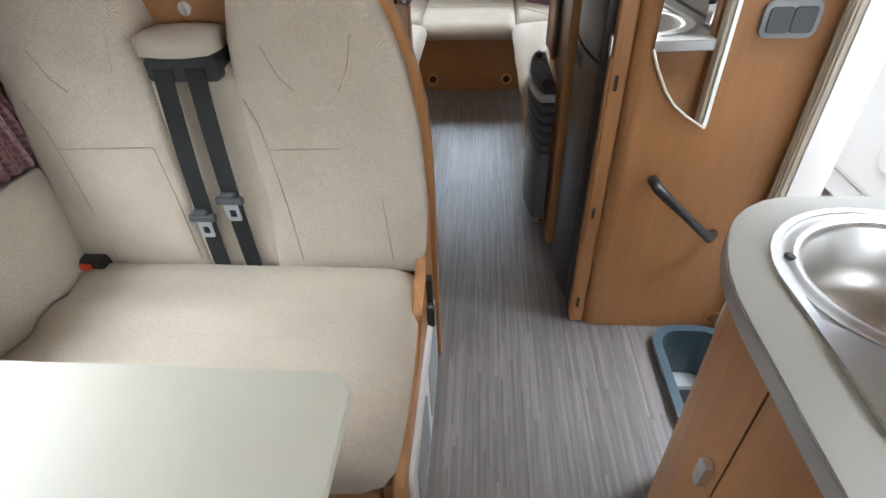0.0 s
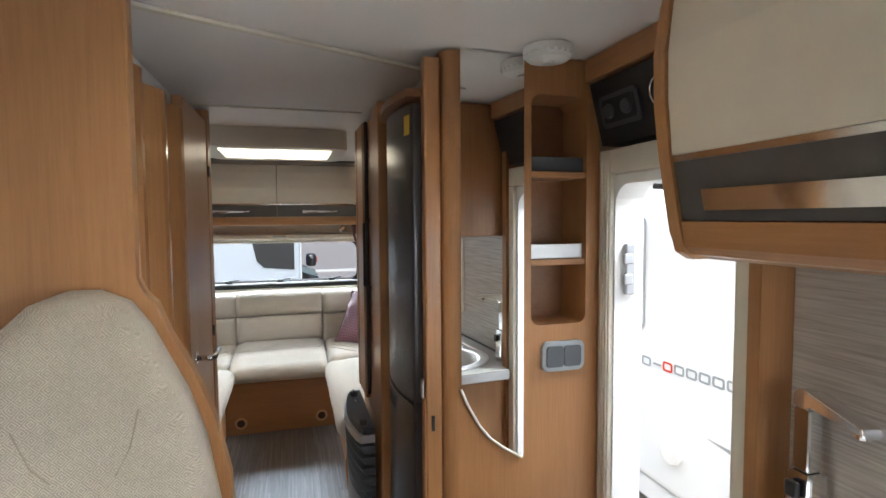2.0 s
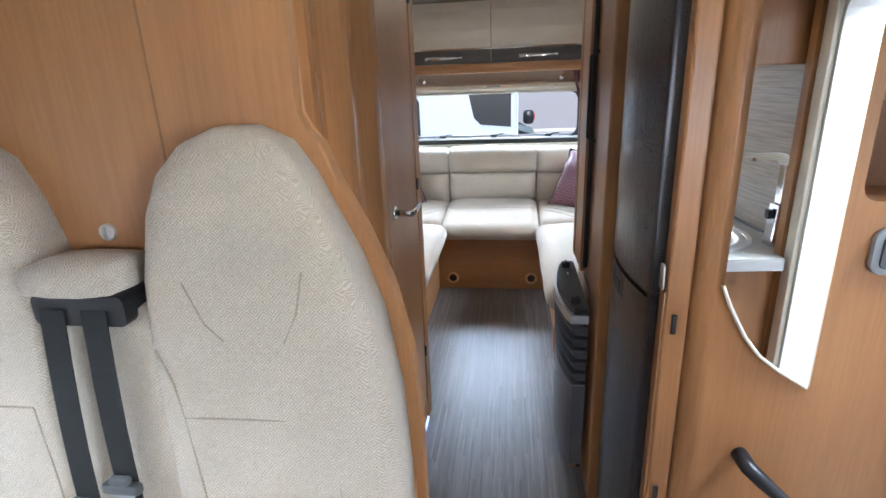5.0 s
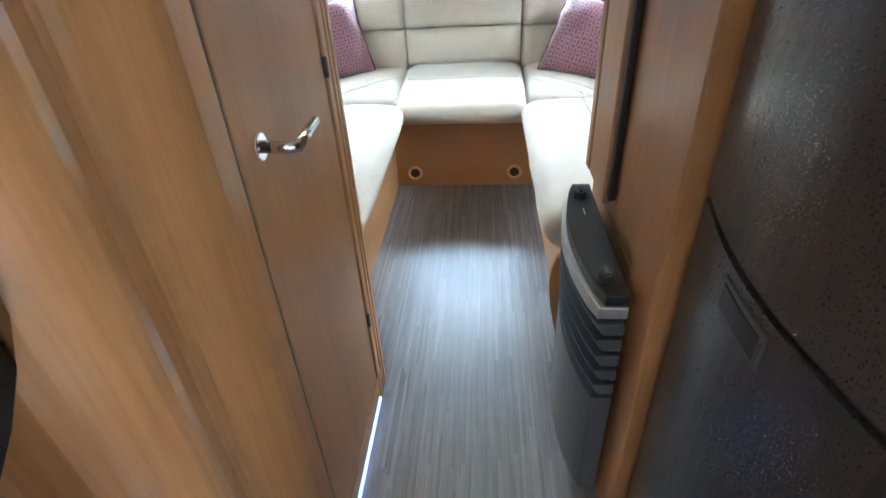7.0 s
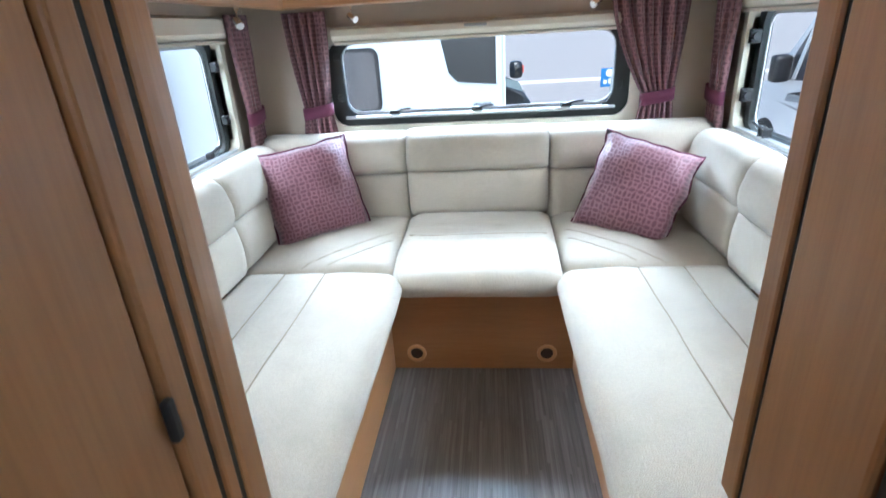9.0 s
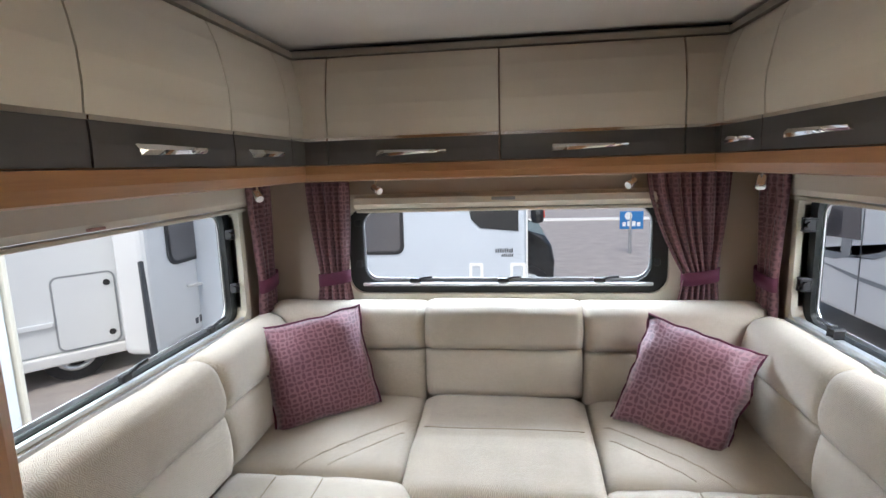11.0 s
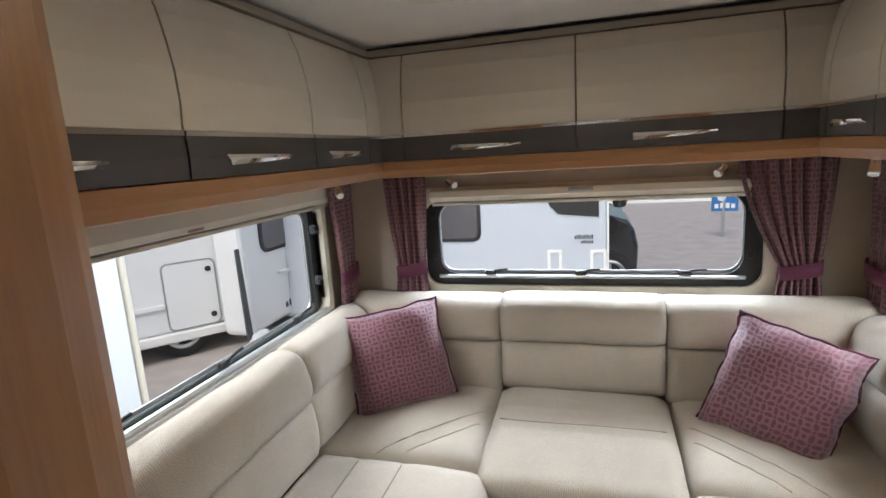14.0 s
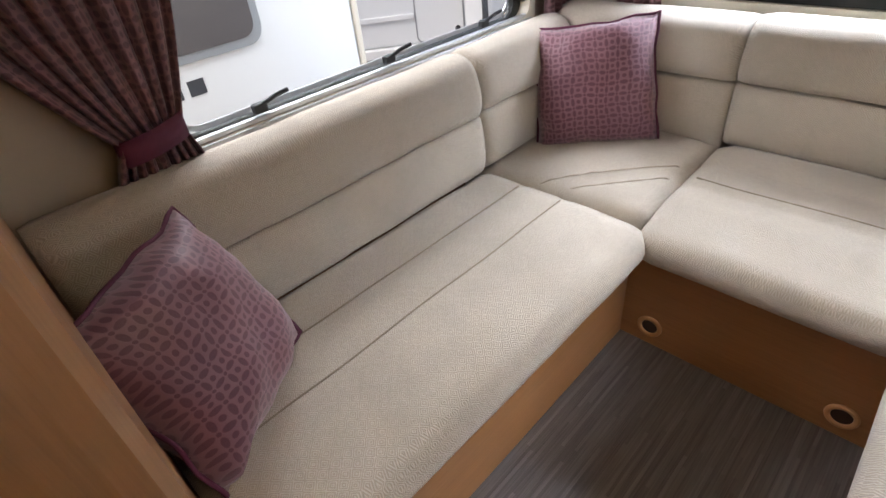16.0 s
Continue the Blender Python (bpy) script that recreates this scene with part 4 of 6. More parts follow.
rows = [[k.verts.new((0.785 + r * math.cos(2 * math.pi * q / n), 1.385 + r * math.sin(2 * math.pi * q / n), z)) for q in range(n)] for r, z in profile]
for r0, r1 in zip(rows, rows[1:]):
    for q in range(n):
        k.faces.new((r0[q], r0[(q + 1) % n], r1[(q + 1) % n], r1[q]))
k.faces.new(rows[-1][::-1])
part("bowl", k, STEEL, sk, "round steel bowl", smooth=True)
part("drainer", prism([(0.598, 1.30), (0.60, 1.05), (0.622, 0.83), (0.94, 0.83), (0.95, 1.26), (0.90, 1.235), (0.84, 1.205), (0.785, 1.197), (0.72, 1.205), (0.65, 1.25)], "z", 0.9008, 0.9028), STEEL, sk)
wv = bmesh.new()
for q in range(5):
    x = 0.68 + q * 0.05
    tube([(x, 1.13, 0.9035), (x, 0.87, 0.9035)], 0.005, 6, bm=wv)
part("drainer_ribs", wv, STEEL, sk, smooth=True)
dn = torus((0.785, 1.385, 0.767), (0, 0, 1), 0.028, 0.005)
disc((0.785, 1.385, 0.762), (0, 0, 1), 0.027, 0.004, 20, bm=dn)
wt = part("waste", dn, CHROME, sk, "chrome waste with strainer", smooth=False)
for q in range(8):
    a = q * math.pi / 4
    part("strainer_hole", disc((0.785 + 0.016 * math.cos(a), 1.385 + 0.016 * math.sin(a), 0.7655), (0, 0, 1), 0.0055, 0.002, 10), BLACK, wt)
part("overflow", disc((0.617, 1.44, 0.903), (0.3, 0, 1), 0.009, 0.006, 12), BLACK, sk)

fc = thing("kitchen_tap", (0.95, 1.47, 0.9), "square chrome mixer tap at the back of the sink", "tap")
part("body", prism([(0.990, 0.9), (1.048, 0.9), (1.044, 1.03), (0.996, 1.03)], "y", 1.488, 1.540, 0.006), CHROME, fc)
part("column", box(1.003, 1.037, 1.498, 1.532, 1.03, 1.150, 0.004), CHROME, fc)
spt = prism([(-0.018, 0.250), (-0.018, 0.272), (-0.006, 0.284), (0.02, 0.286), (0.146, 0.268), (0.150, 0.254), (0.025, 0.262), (0.018, 0.250)], "y", -0.018, 0.018, 0.003)
bmesh.ops.transform(spt, matrix=Matrix.Translation((1.02, 1.515, 0.90)) @ Matrix.Rotation(radians(-107), 4, "Z"), verts=spt.verts)
part("spout", spt, CHROME, fc, "flat angular spout")
part("nozzle", disc((0.983, 1.394, 1.158), (0, 0, -1), 0.009, 0.014, 14), CHROME, fc)
part("lever", box(0.978, 0.992, 1.502, 1.526, 0.985, 1.015, 0.004), BLACK, fc, "small dark lever")

sb = thing("wall_kitchen", (1.0, 0.5, 0.9), "striped grey splashback panel behind the sink", "splashback", kind="structure")
part("panel", wall_with_hole("x", 1.058, 1.087, -0.3, 1.582, 0.86, 1.5, [(0.25, 1.02, 1.02, 1.40)]), SPLASH, sb)
kp = part("window_pane", prism(round_rect(0.25, 1.02, 1.02, 1.40, 0.04), "x", 1.112, 1.116), GLASS, sb, "kitchen window pane")
kp.visible_shadow = False
part("window_bead", ring(round_rect(0.25, 1.02, 1.02, 1.40, 0.01), round_rect(0.28, 0.99, 1.05, 1.375, 0.05), "x", 1.05, 1.10), CREAM_TRIM, sb, "cream kitchen window surround")
part("edge_board", box(0.976, 1.088, 1.584, 1.614, 0.0, 1.9), WOOD_Z, sb, "oak board beside the entrance")
part("seal", tube([(1.053, 1.58, 0.904), (1.053, -0.28, 0.904)], 0.005, 6), BLACK, sb)

# kitchen overhead locker
ol = thing("kitchen_locker", (0.88, 0.9, 1.43), "bulging cream overhead locker with charcoal band above the sink", "locker")
KP = [(0.775, 1.432), (0.752, 1.445), (0.742, 1.48), (0.728, 1.55), (0.715, 1.62), (0.705, 1.70), (0.703, 1.78), (0.712, 1.86), (0.735, 1.93), (0.745, TOP - 0.006)]
part("end_panel", prism(KP + [(1.06, TOP - 0.006), (1.06, 1.432)], "y", 1.535, 1.562, 0.005), WOOD_Z, ol, "oak end panel")
part("body", prism([(x + 0.03, z) for x, z in KP] + [(1.06, TOP - 0.006), (1.06, 1.45)], "y", -0.3, 1.534), WOOD_SHADED, ol)
part("pelmet", prism([(0.80, 1.436), (0.764, 1.442), (0.750, 1.455), (0.742, 1.498), (0.80, 1.498)], "y", -0.3, 1.534), WOOD_Y, ol, "oak pelmet")
part("band", prism([(0.744, 1.5), (0.724, 1.598), (0.74, 1.598), (0.762, 1.5)], "y", 0.80, 1.533), BAND, ol, "charcoal band")
part("chrome_line", prism([(0.7235, 1.5985), (0.721, 1.609), (0.74, 1.609), (0.74, 1.5985)], "y", 0.80, 1.533), CHROME, ol)
part("door", prism([(0.7205, 1.61), (0.711, 1.70), (0.709, 1.78), (0.718, 1.86), (0.741, 1.94), (0.76, 1.94), (0.735, 1.86), (0.73, 1.78), (0.735, 1.61)], "y", 0.80, 1.533), DOOR_CREAM, ol, "curved cream door", smooth=False)
part("band", prism([(0.744, 1.5), (0.724, 1.598), (0.74, 1.598), (0.762, 1.5)], "y", -0.3, 0.796), BAND, ol, "charcoal band")
part("door", prism([(0.7205, 1.61), (0.711, 1.70), (0.709, 1.78), (0.718, 1.86), (0.741, 1.94), (0.76, 1.94), (0.735, 1.86), (0.73, 1.78), (0.735, 1.61)], "y", -0.3, 0.796), DOOR_CREAM, ol, "curved cream door", smooth=False)
part("handle", prism([(0.7385, 1.514), (0.7305, 1.551), (0.717, 1.549), (0.7245, 1.516)], "y", 1.14, 1.465, 0.002), CHROME, ol, "long chrome handle")

# cab end of the kitchen, seen in the wardrobe mirror
ke = thing("wall_galley_end", (0.75, -0.33, 0), "oak galley end wall with a rounded panel", "partition", kind="structure")
part("board", box(0.45, 1.08, -0.36, -0.305, 0.0, TOP - 0.004), WOOD_Z, ke)
part("mirror", prism(round_rect(0.52, 0.80, 1.0, 1.42, 0.04), "y", -0.304, -0.298), DOOR_CREAM, ke, "rounded cream door panel")

# ---- entrance ----
en = thing("door_1", (1.03, 1.87, 0), "cream entrance door frame with fly-screen cassette, door open", "door frame", kind="structure")
oz, iz = 1.70, 1.62
fr = box(0.985, 1.09, 2.105, 2.157, 0.0, oz, 0.004)
part("cassette", fr, CREAM_TRIM, en, "cream fly-screen cassette")
gr = bmesh.new()
for y in (2.112, 2.128, 2.142):
    box(0.980, 0.986, y, y + 0.008, 0.02, oz - 0.03, 0.002, bm=gr)
part("cassette_ribs", gr, CREAM_TRIM, en, "cream guide ribs")
part("head", box(0.985, 1.09, 1.617, 2.104, 1.63, oz, 0.004), CREAM_TRIM, en)
part("jamb", box(0.985, 1.09, 1.617, 1.658, 0.0, 1.629, 0.004), CREAM_TRIM, en)
rv = ring(round_rect(1.655, 2.1045, -0.2, 1.628, 0.02), round_rect(1.668, 2.099, -0.18, 1.60, 0.06), "x", 1.0, 1.095)
part("reveal", rv, WHITE, en, "white door reveal with rounded corner")
lt = box(1.03, 1.06, 2.085, 2.100, 1.28, 1.43, 0.004)
box(1.02, 1.05, 2.080, 2.091, 1.31, 1.34, 0.003, bm=lt)
box(1.02, 1.05, 2.080, 2.091, 1.37, 1.40, 0.003, bm=lt)
part("lock_plate", lt, ALLOY, en, "grey lock keep")
part("door_stay", tube([(1.05, 2.0, 1.59), (1.08, 1.96, 1.585), (1.12, 1.93, 1.59)], 0.008, 8), GREY_PLASTIC, en)

cp = thing("control_panel", (1.03, 1.9, 1.72), "black control panel with dials above the entrance door", "control panel")
part("panel", prism([(0.99, 1.715), (0.945, 1.89), (0.96, 1.895), (1.085, 1.895), (1.085, 1.715)], "y", 1.57, 2.155, 0.003), BLACK, cp)
nrm = Vector((-0.175, 0, -0.045)).normalized()


def on_panel(y, f):
    return Vector((0.99 - 0.045 * f - 0.001, y, 1.715 + 0.175 * f))


m4 = Matrix((Vector((0, -1, 0)), Vector((-0.045, 0, 0.175)).normalized(), nrm)).transposed().to_4x4()
d = prism(round_rect(-0.085, 0.085, -0.045, 0.045, 0.015), "z", 0.0, 0.008, 0.003)
bmesh.ops.transform(d, matrix=Matrix.Translation(on_panel(2.03, 0.5)) @ m4, verts=d.verts)
disp = part("display", d, GREY_PLASTIC, cp, "grey framed display")
d = prism(round_rect(-0.07, 0.07, -0.032, 0.032, 0.01), "z", 0.008, 0.0095)
bmesh.ops.transform(d, matrix=Matrix.Translation(on_panel(2.03, 0.5)) @ m4, verts=d.verts)
part("screen", d, BLACK, disp)
for y in (2.07, 1.99):
    part("dial", disc(on_panel(y, 0.5) + nrm * 0.0095, nrm, 0.02, 0.010, 18, 0.003), GREY_PLASTIC, disp)
bd = torus(on_panel(1.87, 0.55) + nrm * 0.002, nrm, 0.036, 0.003)
tube([on_panel(1.87, 0.4) + nrm * 0.003, on_panel(1.86, 0.55) + nrm * 0.003, on_panel(1.85, 0.62) + nrm * 0.003], 0.005, 6, bm=bd)
part("emblem", bd, CHROME, cp, "round chrome emblem", smooth=True)
solid("entrance_header", box(0.93, 1.085, 1.57, 2.156, 1.897, TOP - 0.003, 0.004), WOOD_Y, "oak rail above the control panel", "trim", kind="structure")

# washroom and wardrobe front beside the entrance
wp = thing("partition", (0.76, 2.16, 0), "honey-oak front of the wardrobe with shelves and curved mirror", "partition", kind="structure")
part("board", wall_with_hole("y", 2.16, 2.185, 0.545, 0.984, 0.0, TOP - 0.003, [(0.762, 0.943, 1.19, 1.858)]), WOOD_Z, wp)
post = prism([(0.545, 2.16)] + [(0.545 - 0.045 * math.sin(radians(a)), 2.205 - 0.045 * math.cos(radians(a))) for a in range(10, 91, 10)] + [(0.5, 2.26), (0.545, 2.26)], "z", 0.0, TOP - 0.003)
part("post", post, WOOD_Z, wp, "rounded oak corner post", smooth=False)
nb = ring(round_rect(0.742, 0.963, 1.17, 1.878, 0.03), round_rect(0.763, 0.942, 1.191, 1.857, 0.028), "y", 2.1595, 2.30)
part("niche_lining", nb, WOOD_Z, wp)
part("niche_back", box(0.745, 0.96, 2.301, 2.315, 1.17, 1.88), WOOD_SHADED, wp)
for z, mt, lb in ((1.622, GREY_PLASTIC, "dark grey lip"), (1.366, ALLOY, "satin metal lip")):
    part("shelf", box(0.764, 0.941, 2.163, 2.300, z, z + 0.018, 0.003), WOOD_X, wp)
    part("shelf_lip", box(0.764, 0.941, 2.178, 2.184, z + 0.0185, z + 0.062, 0.002), mt, wp, lb)
mr = [(0.5455, TOP - 0.005), (0.5455, 1.03), (0.565, 0.985), (0.60, 0.921), (0.635, 0.877), (0.675, 0.845), (0.735, 0.806), (0.738, 0.812), (0.738, TOP - 0.005)]
mg = prism(mr, "y", 2.150, 2.1585)
for v in mg.verts:
    if v.co.y < 2.153:
        v.co.y = 2.1545 - (0.738 - v.co.x) * 0.05
part("mirror", mg, MIRROR, wp, "tall mirror with a curved lower edge")
edge = tube([(x - 0.002, 2.1545 - (0.738 - x) * 0.05, z) for x, z in mr[1:7]], 0.004, 6)
part("mirror_edge", edge, CREAM_TRIM, wp, "pale mirror edge")
pl = part("switch_plate", prism(round_rect(0.795, 0.932, 1.054, 1.142, 0.018), "y", 2.148, 2.1595, 0.004), MID_GREY, wp, "grey switch plate")
for x0, x1 in ((0.808, 0.8625), (0.8645, 0.919)):
    part("switch", prism(round_rect(x0, x1, 1.067, 1.129, 0.008), "y", 2.143, 2.148, 0.002), GREY_PLASTIC, pl)
part("socket", torus((0.965, 2.157, 0.055), (0, 1, 0), 0.028, 0.007), WOOD_X, wp, "round floor-level outlet", smooth=True)
gh = thing("grab_handle", (0.74, 2.13, 0.43), "dark grey curved grab handle on the wardrobe front", "grab handle")
gp = [(0.628, 2.158, 0.637), (0.632, 2.118, 0.633), (0.66, 2.108, 0.607), (0.72, 2.105, 0.552), (0.79, 2.105, 0.487), (0.83, 2.112, 0.452), (0.86, 2.158, 0.436)]
part("grip", tube(gp, [0.017, 0.017, 0.016, 0.013, 0.013, 0.016, 0.017], 12), BLACK, gh, smooth=True)

sm = thing("smoke_alarm", (0.775, 2.085, TOP - 0.04), "round white smoke alarm on the ceiling", "smoke alarm")
part("base", tube([(0.775, 2.085, TOP - 0.003), (0.775, 2.085, TOP - 0.02), (0.775, 2.085, TOP - 0.036), (0.775, 2.085, TOP - 0.04)], [0.066, 0.066, 0.055, 0.03], 28), WHITE, sm)
part("button", disc((0.775, 2.085, TOP - 0.04), (0, 0, -1), 0.016, 0.006, 18, 0.002), WHITE, sm)
vs = bmesh.new()
for q in range(20):
    a = 2 * math.pi * q / 20
    box(-0.004, 0.004, 0.0585, 0.0665, -0.006, 0.006, bm=vs)
    vs.verts.ensure_lookup_table()
    bmesh.ops.transform(vs, matrix=Matrix.Translation((0.775, 2.085, TOP - 0.022)) @ Matrix.Rotation(a, 4, "Z"), verts=vs.verts[-8:])
part("vents", vs, WHITE, sm)

bn = thing("step_bin", (0.84, 1.89, -0.235), "blue-grey plastic bin standing in the step well", "bin")
o2 = round_rect(0.735, 0.998, 1.645, 2.12, 0.09, 6)
i2 = round_rect(0.755, 0.978, 1.665, 2.10, 0.075, 6)
part("tub", ring(o2, i2, "z", -0.235, 0.03), BLUE_GREY, bn)
part("rim", ring(round_rect(0.724, 1.002, 1.636, 2.129, 0.095, 6), i2, "z", 0.0305, 0.042), BLUE_GREY, bn)
part("bottom", prism(i2, "z", -0.2, -0.19), MID_GREY, bn)
part("tray", ring(round_rect(0.75, 0.95, 1.70, 1.93, 0.06), round_rect(0.765, 0.935, 1.715, 1.915, 0.05), "z", -0.18, -0.06), GREY_PLASTIC, bn)

# ---- corridor: washroom side ----
wc = thing("wall_washroom", (-0.3, 2.5, 0), "fluted oak washroom wall with curved mirror", "wall", kind="structure")
col = []
for q in range(25):
    y = 2.03 + 0.502 * q / 24
    col.append((-0.225 + 0.018 * math.sin((y - 2.03) / 0.502 * 2 * math.pi * 2.25), y))
part("jamb", box(-0.30, -0.219, 2.540, 2.610, 0.0, 1.84, 0.006), SHEEN_Z, wc, "oak door jamb")
# Dark strips paint the shade in the open gaps and beside the last flute.
for y0, y1 in ((2.534, 2.5385), (2.612, 2.6165), (3.1145, 3.1255), (3.1475, 3.1585)):
    part("gap_shade", box(-0.30, -0.2225, y0, y1, 0.0, 1.83), RUBBER, wc, "dark strip for the shade in a joint between the oak panels")
part("column", prism(col + [(-0.30, 2.532), (-0.30, 2.03)], "z", 0.0, 1.84), SHEEN_Z, wc, "polished fluted oak column", smooth=False)
part("end_post", box(-0.30, -0.217, 3.083, 3.114, 0.0, 1.91, 0.004), WOOD_Z, wc)
part("end_post", prism([(-0.30, 3.159), (-0.220, 3.159), (-0.219, 3.167), (-0.222, 3.185), (-0.230, 3.215), (-0.247, 3.245), (-0.270, 3.27), (-0.300, 3.284), (-0.34, 3.287), (-0.34, 3.20)], "z", 0.0, 1.955), WOOD_Z, wc, "rounded oak end post", smooth=False)
part("end_post", box(-0.30, -0.218, 3.126, 3.147, 0.0, 1.955, 0.004), WOOD_Z, wc)
part("return_wall", box(LW, -0.341, 3.245, 3.286, 0.0, TOP - 0.004), WOOD_Z, wc)
part("header", box(-0.36, -0.31, 2.03, 3.12, 1.70, TOP - 0.004), CEILING, wc, "plain header above the washroom")
part("plinth", box(-0.26, -0.232, 2.615, 3.08, 0.0, 0.06, 0.004), WOOD_Y, wc)
mc = [(2.032, 0.95), (2.08, 0.985), (2.14, 1.02), (2.175, 1.05), (2.20, 1.08), (2.217, 1.115), (2.220, 1.15), (2.205, 1.20), (2.165, 1.25), (2.10, 1.29), (2.032, 1.31)]
part("mirror", prism(mc, "x", -0.2055, -0.2015), MIRROR, wc, "curved mirror panel")
wd = thing("door_2", (-0.24, 2.82, 0), "closed honey-oak washroom door with chrome lever handle", "door", kind="structure")
lf = part("leaf", box(-0.255, -0.222, 2.618, 3.078, 0.065, 1.90, 0.004), WOOD_Z, wd)
part("lip", prism([(2.618, 0.03), (3.06, 0.03), (3.14, 0.06), (3.13, 0.11), (2.9, 0.095), (2.618, 0.095)], "x", -0.252, -0.2195, 0.003), WOOD_Y, wd, "shaped oak kick strip")
for z in (1.055, 0.345, 1.70):
    part("hinge", box(-0.221, -0.212, 3.072, 3.084, z - 0.022, z + 0.022, 0.003), BLACK, wd, "black hinge")
hn = part("rose", disc((-0.222, 2.684, 1.041), (1, 0, 0), 0.022, 0.008, 24, 0.002), CHROME, wd, "round chrome rose")
part("lever", tube([(-0.214, 2.684, 1.041), (-0.175, 2.684, 1.038), (-0.163, 2.69, 1.038), (-0.158, 2.78, 1.046)], [0.010, 0.010, 0.010, 0.008], 10), CHROME, hn, "chrome lever", smooth=True)
led = solid("led_strip", box(-0.224, -0.216, 2.70, 3.075, 0.012, 0.024), LED, "lit blue-white light strip along the washroom plinth", "light strip")

# ---- corridor: fridge side ----
FY0, FY1 = 2.222, 2.665


def fridge_face(y, off=0.0):
    f = (y - FY0) / (FY1 - FY0)
    return 0.449 - 0.042 * math.sin(math.pi * (0.12 + 0.80 * f)) + off


def fridge_door(z0, z1):
    ys = [FY0 + (FY1 - FY0) * q / 14 for q in range(15)]
    return prism([(fridge_face(y), y) for y in ys] + [(0.50, FY1), (0.50, FY0)], "z", z0, z1, 0.006)


fg = thing("fridge_freezer", (0.7, 2.45, 0), "tall anthracite fridge-freezer with bowed doors", "fridge")
part("body", box(0.50, 0.735, FY0 + 0.003, FY1 - 0.003, 0.03, 1.86), BLACK, fg)
up = part("door", fridge_door(0.974, 1.83), FRIDGE, fg, "bowed upper door")
lo = part("door", fridge_door(0.07, 0.962), FRIDGE, fg, "bowed lower door")
gy = [FY0 + 0.004 + (FY1 - FY0 - 0.008) * q / 14 for q in range(15)]
part("gap", prism([(fridge_face(y, 0.008), y) for y in gy] + [(0.50, gy[-1]), (0.50, gy[0])], "z", 0.9625, 0.9735), RUBBER, fg, "black handle groove")
hb = prism([(fridge_face(y) - 0.003, y) for y in (2.383, 2.41, 2.44, 2.47, 2.494)] + [(0.46, 2.494), (0.46, 2.383)], "z", 0.898, 0.946, 0.002)
grip = part("grip", hb, GREY_PLASTIC, lo, "recessed grip with a raised frame")
hb = prism([(fridge_face(y) - 0.0045, y) for y in (2.392, 2.41, 2.44, 2.47, 2.486)] + [(0.46, 2.486), (0.46, 2.392)], "z", 0.906, 0.938)
part("grip_slot", hb, RUBBER, grip, "black finger slot")
part("edge_strip", prism([(fridge_face(y) - 0.002, y) for y in (2.224, 2.230, 2.236)] + [(0.47, 2.236), (0.47, 2.224)], "z", 0.08, 1.82), BLACK, fg)
part("plinth", box(0.46, 0.50, FY0, FY1, 0.0, 0.06), BLACK, fg)
part("sticker", prism([(fridge_face(y) - 0.0015, y) for y in (2.25, 2.285)] + [(0.46, 2.285), (0.46, 2.25)], "z", 1.745, 1.80), YELLOW, up, "small yellow sticker")
top = prism([(fridge_face(FY0 + (FY1 - FY0) * q / 14, -0.02), FY0 + (FY1 - FY0) * q / 14) for q in range(15)] + [(0.6, FY1), (0.6, FY0)], "z", 1.845, 1.868, 0.003)
solid("fridge_canopy", top, WOOD_SHADED, "dark oak bowed canopy above the fridge", "trim", kind="structure")
solid("fridge_header", box(0.52, 1.08, 2.19, 2.84, 1.872, TOP - 0.003), CEILING, "plain header above the fridge", "trim", kind="structure")

nd = thing("tall_cupboard", (0.47, 2.2, 0), "narrow tall oak cupboard with lock and black hinges", "cupboard")
l1 = part("leaf", box(0.452, 0.499, 2.178, 2.216, 0.0, TOP - 0.02, 0.006), WOOD_Z, nd)
part("lower_leaf", box(0.447, 0.4515, 2.180, 2.214, 0.02, 1.0, 0.002), WOOD_Z, l1)
part("lock", prism(round_rect(2.182, 2.211, 1.0, 1.055, 0.008), "x", 0.443, 0.4465), STEEL, l1, "steel lock plate")
for z in (0.93, 0.50, 0.10):
    part("hinge", box(0.466, 0.476, 2.172, 2.1775, z - 0.022, z + 0.022, 0.002), BLACK, nd, "black hinge")

wb = thing("wardrobe", (0.75, 3.1, 0), "honey-oak wardrobe between fridge and lounge, heater below", "wardrobe")
part("front_post", box(0.405, 0.47, 2.675, 2.835, 0.0, 1.93, 0.006), WOOD_Z, wb)
part("front", box(0.43, 0.455, 2.836, 3.36, 0.0, 0.655, 0.004), WOOD_Z, wb)
part("upper_front", box(0.43, 0.455, 2.836, 3.36, 0.656, 1.93, 0.004), WOOD_Z, wb)
part("back", box(0.456, 1.07, 3.325, 3.36, 0.0, TOP - 0.004), WOOD_Z, wb)
part("inner", box(0.456, 1.07, 2.84, 3.32, 0.0, 0.05), WOOD_SHADED, wb)
part("ledge", prism([(0.36, 2.84), (0.43, 2.84), (0.43, 3.40), (0.40, 3.41), (0.37, 3.36)], "z", 0.0, 0.06, 0.004), WOOD_Y, wb, "shaped oak floor ledge")
part("end_fin", prism([(0.372, 0.0), (0.358, 0.06), (0.341, 0.15), (0.332, 0.24), (0.333, 0.29), (0.347, 0.345), (0.372, 0.368), (0.382, 0.37), (0.382, 0.0)], "y", 3.385, 3.41, 0.005), WOOD_Z, wb, "shaped oak bench end")
sl = part("sliding_panel", box(0.406, 0.4285, 3.128, 3.316, 0.690, 1.93, 0.006), WOOD_Z, wb, "folded sliding door panel")
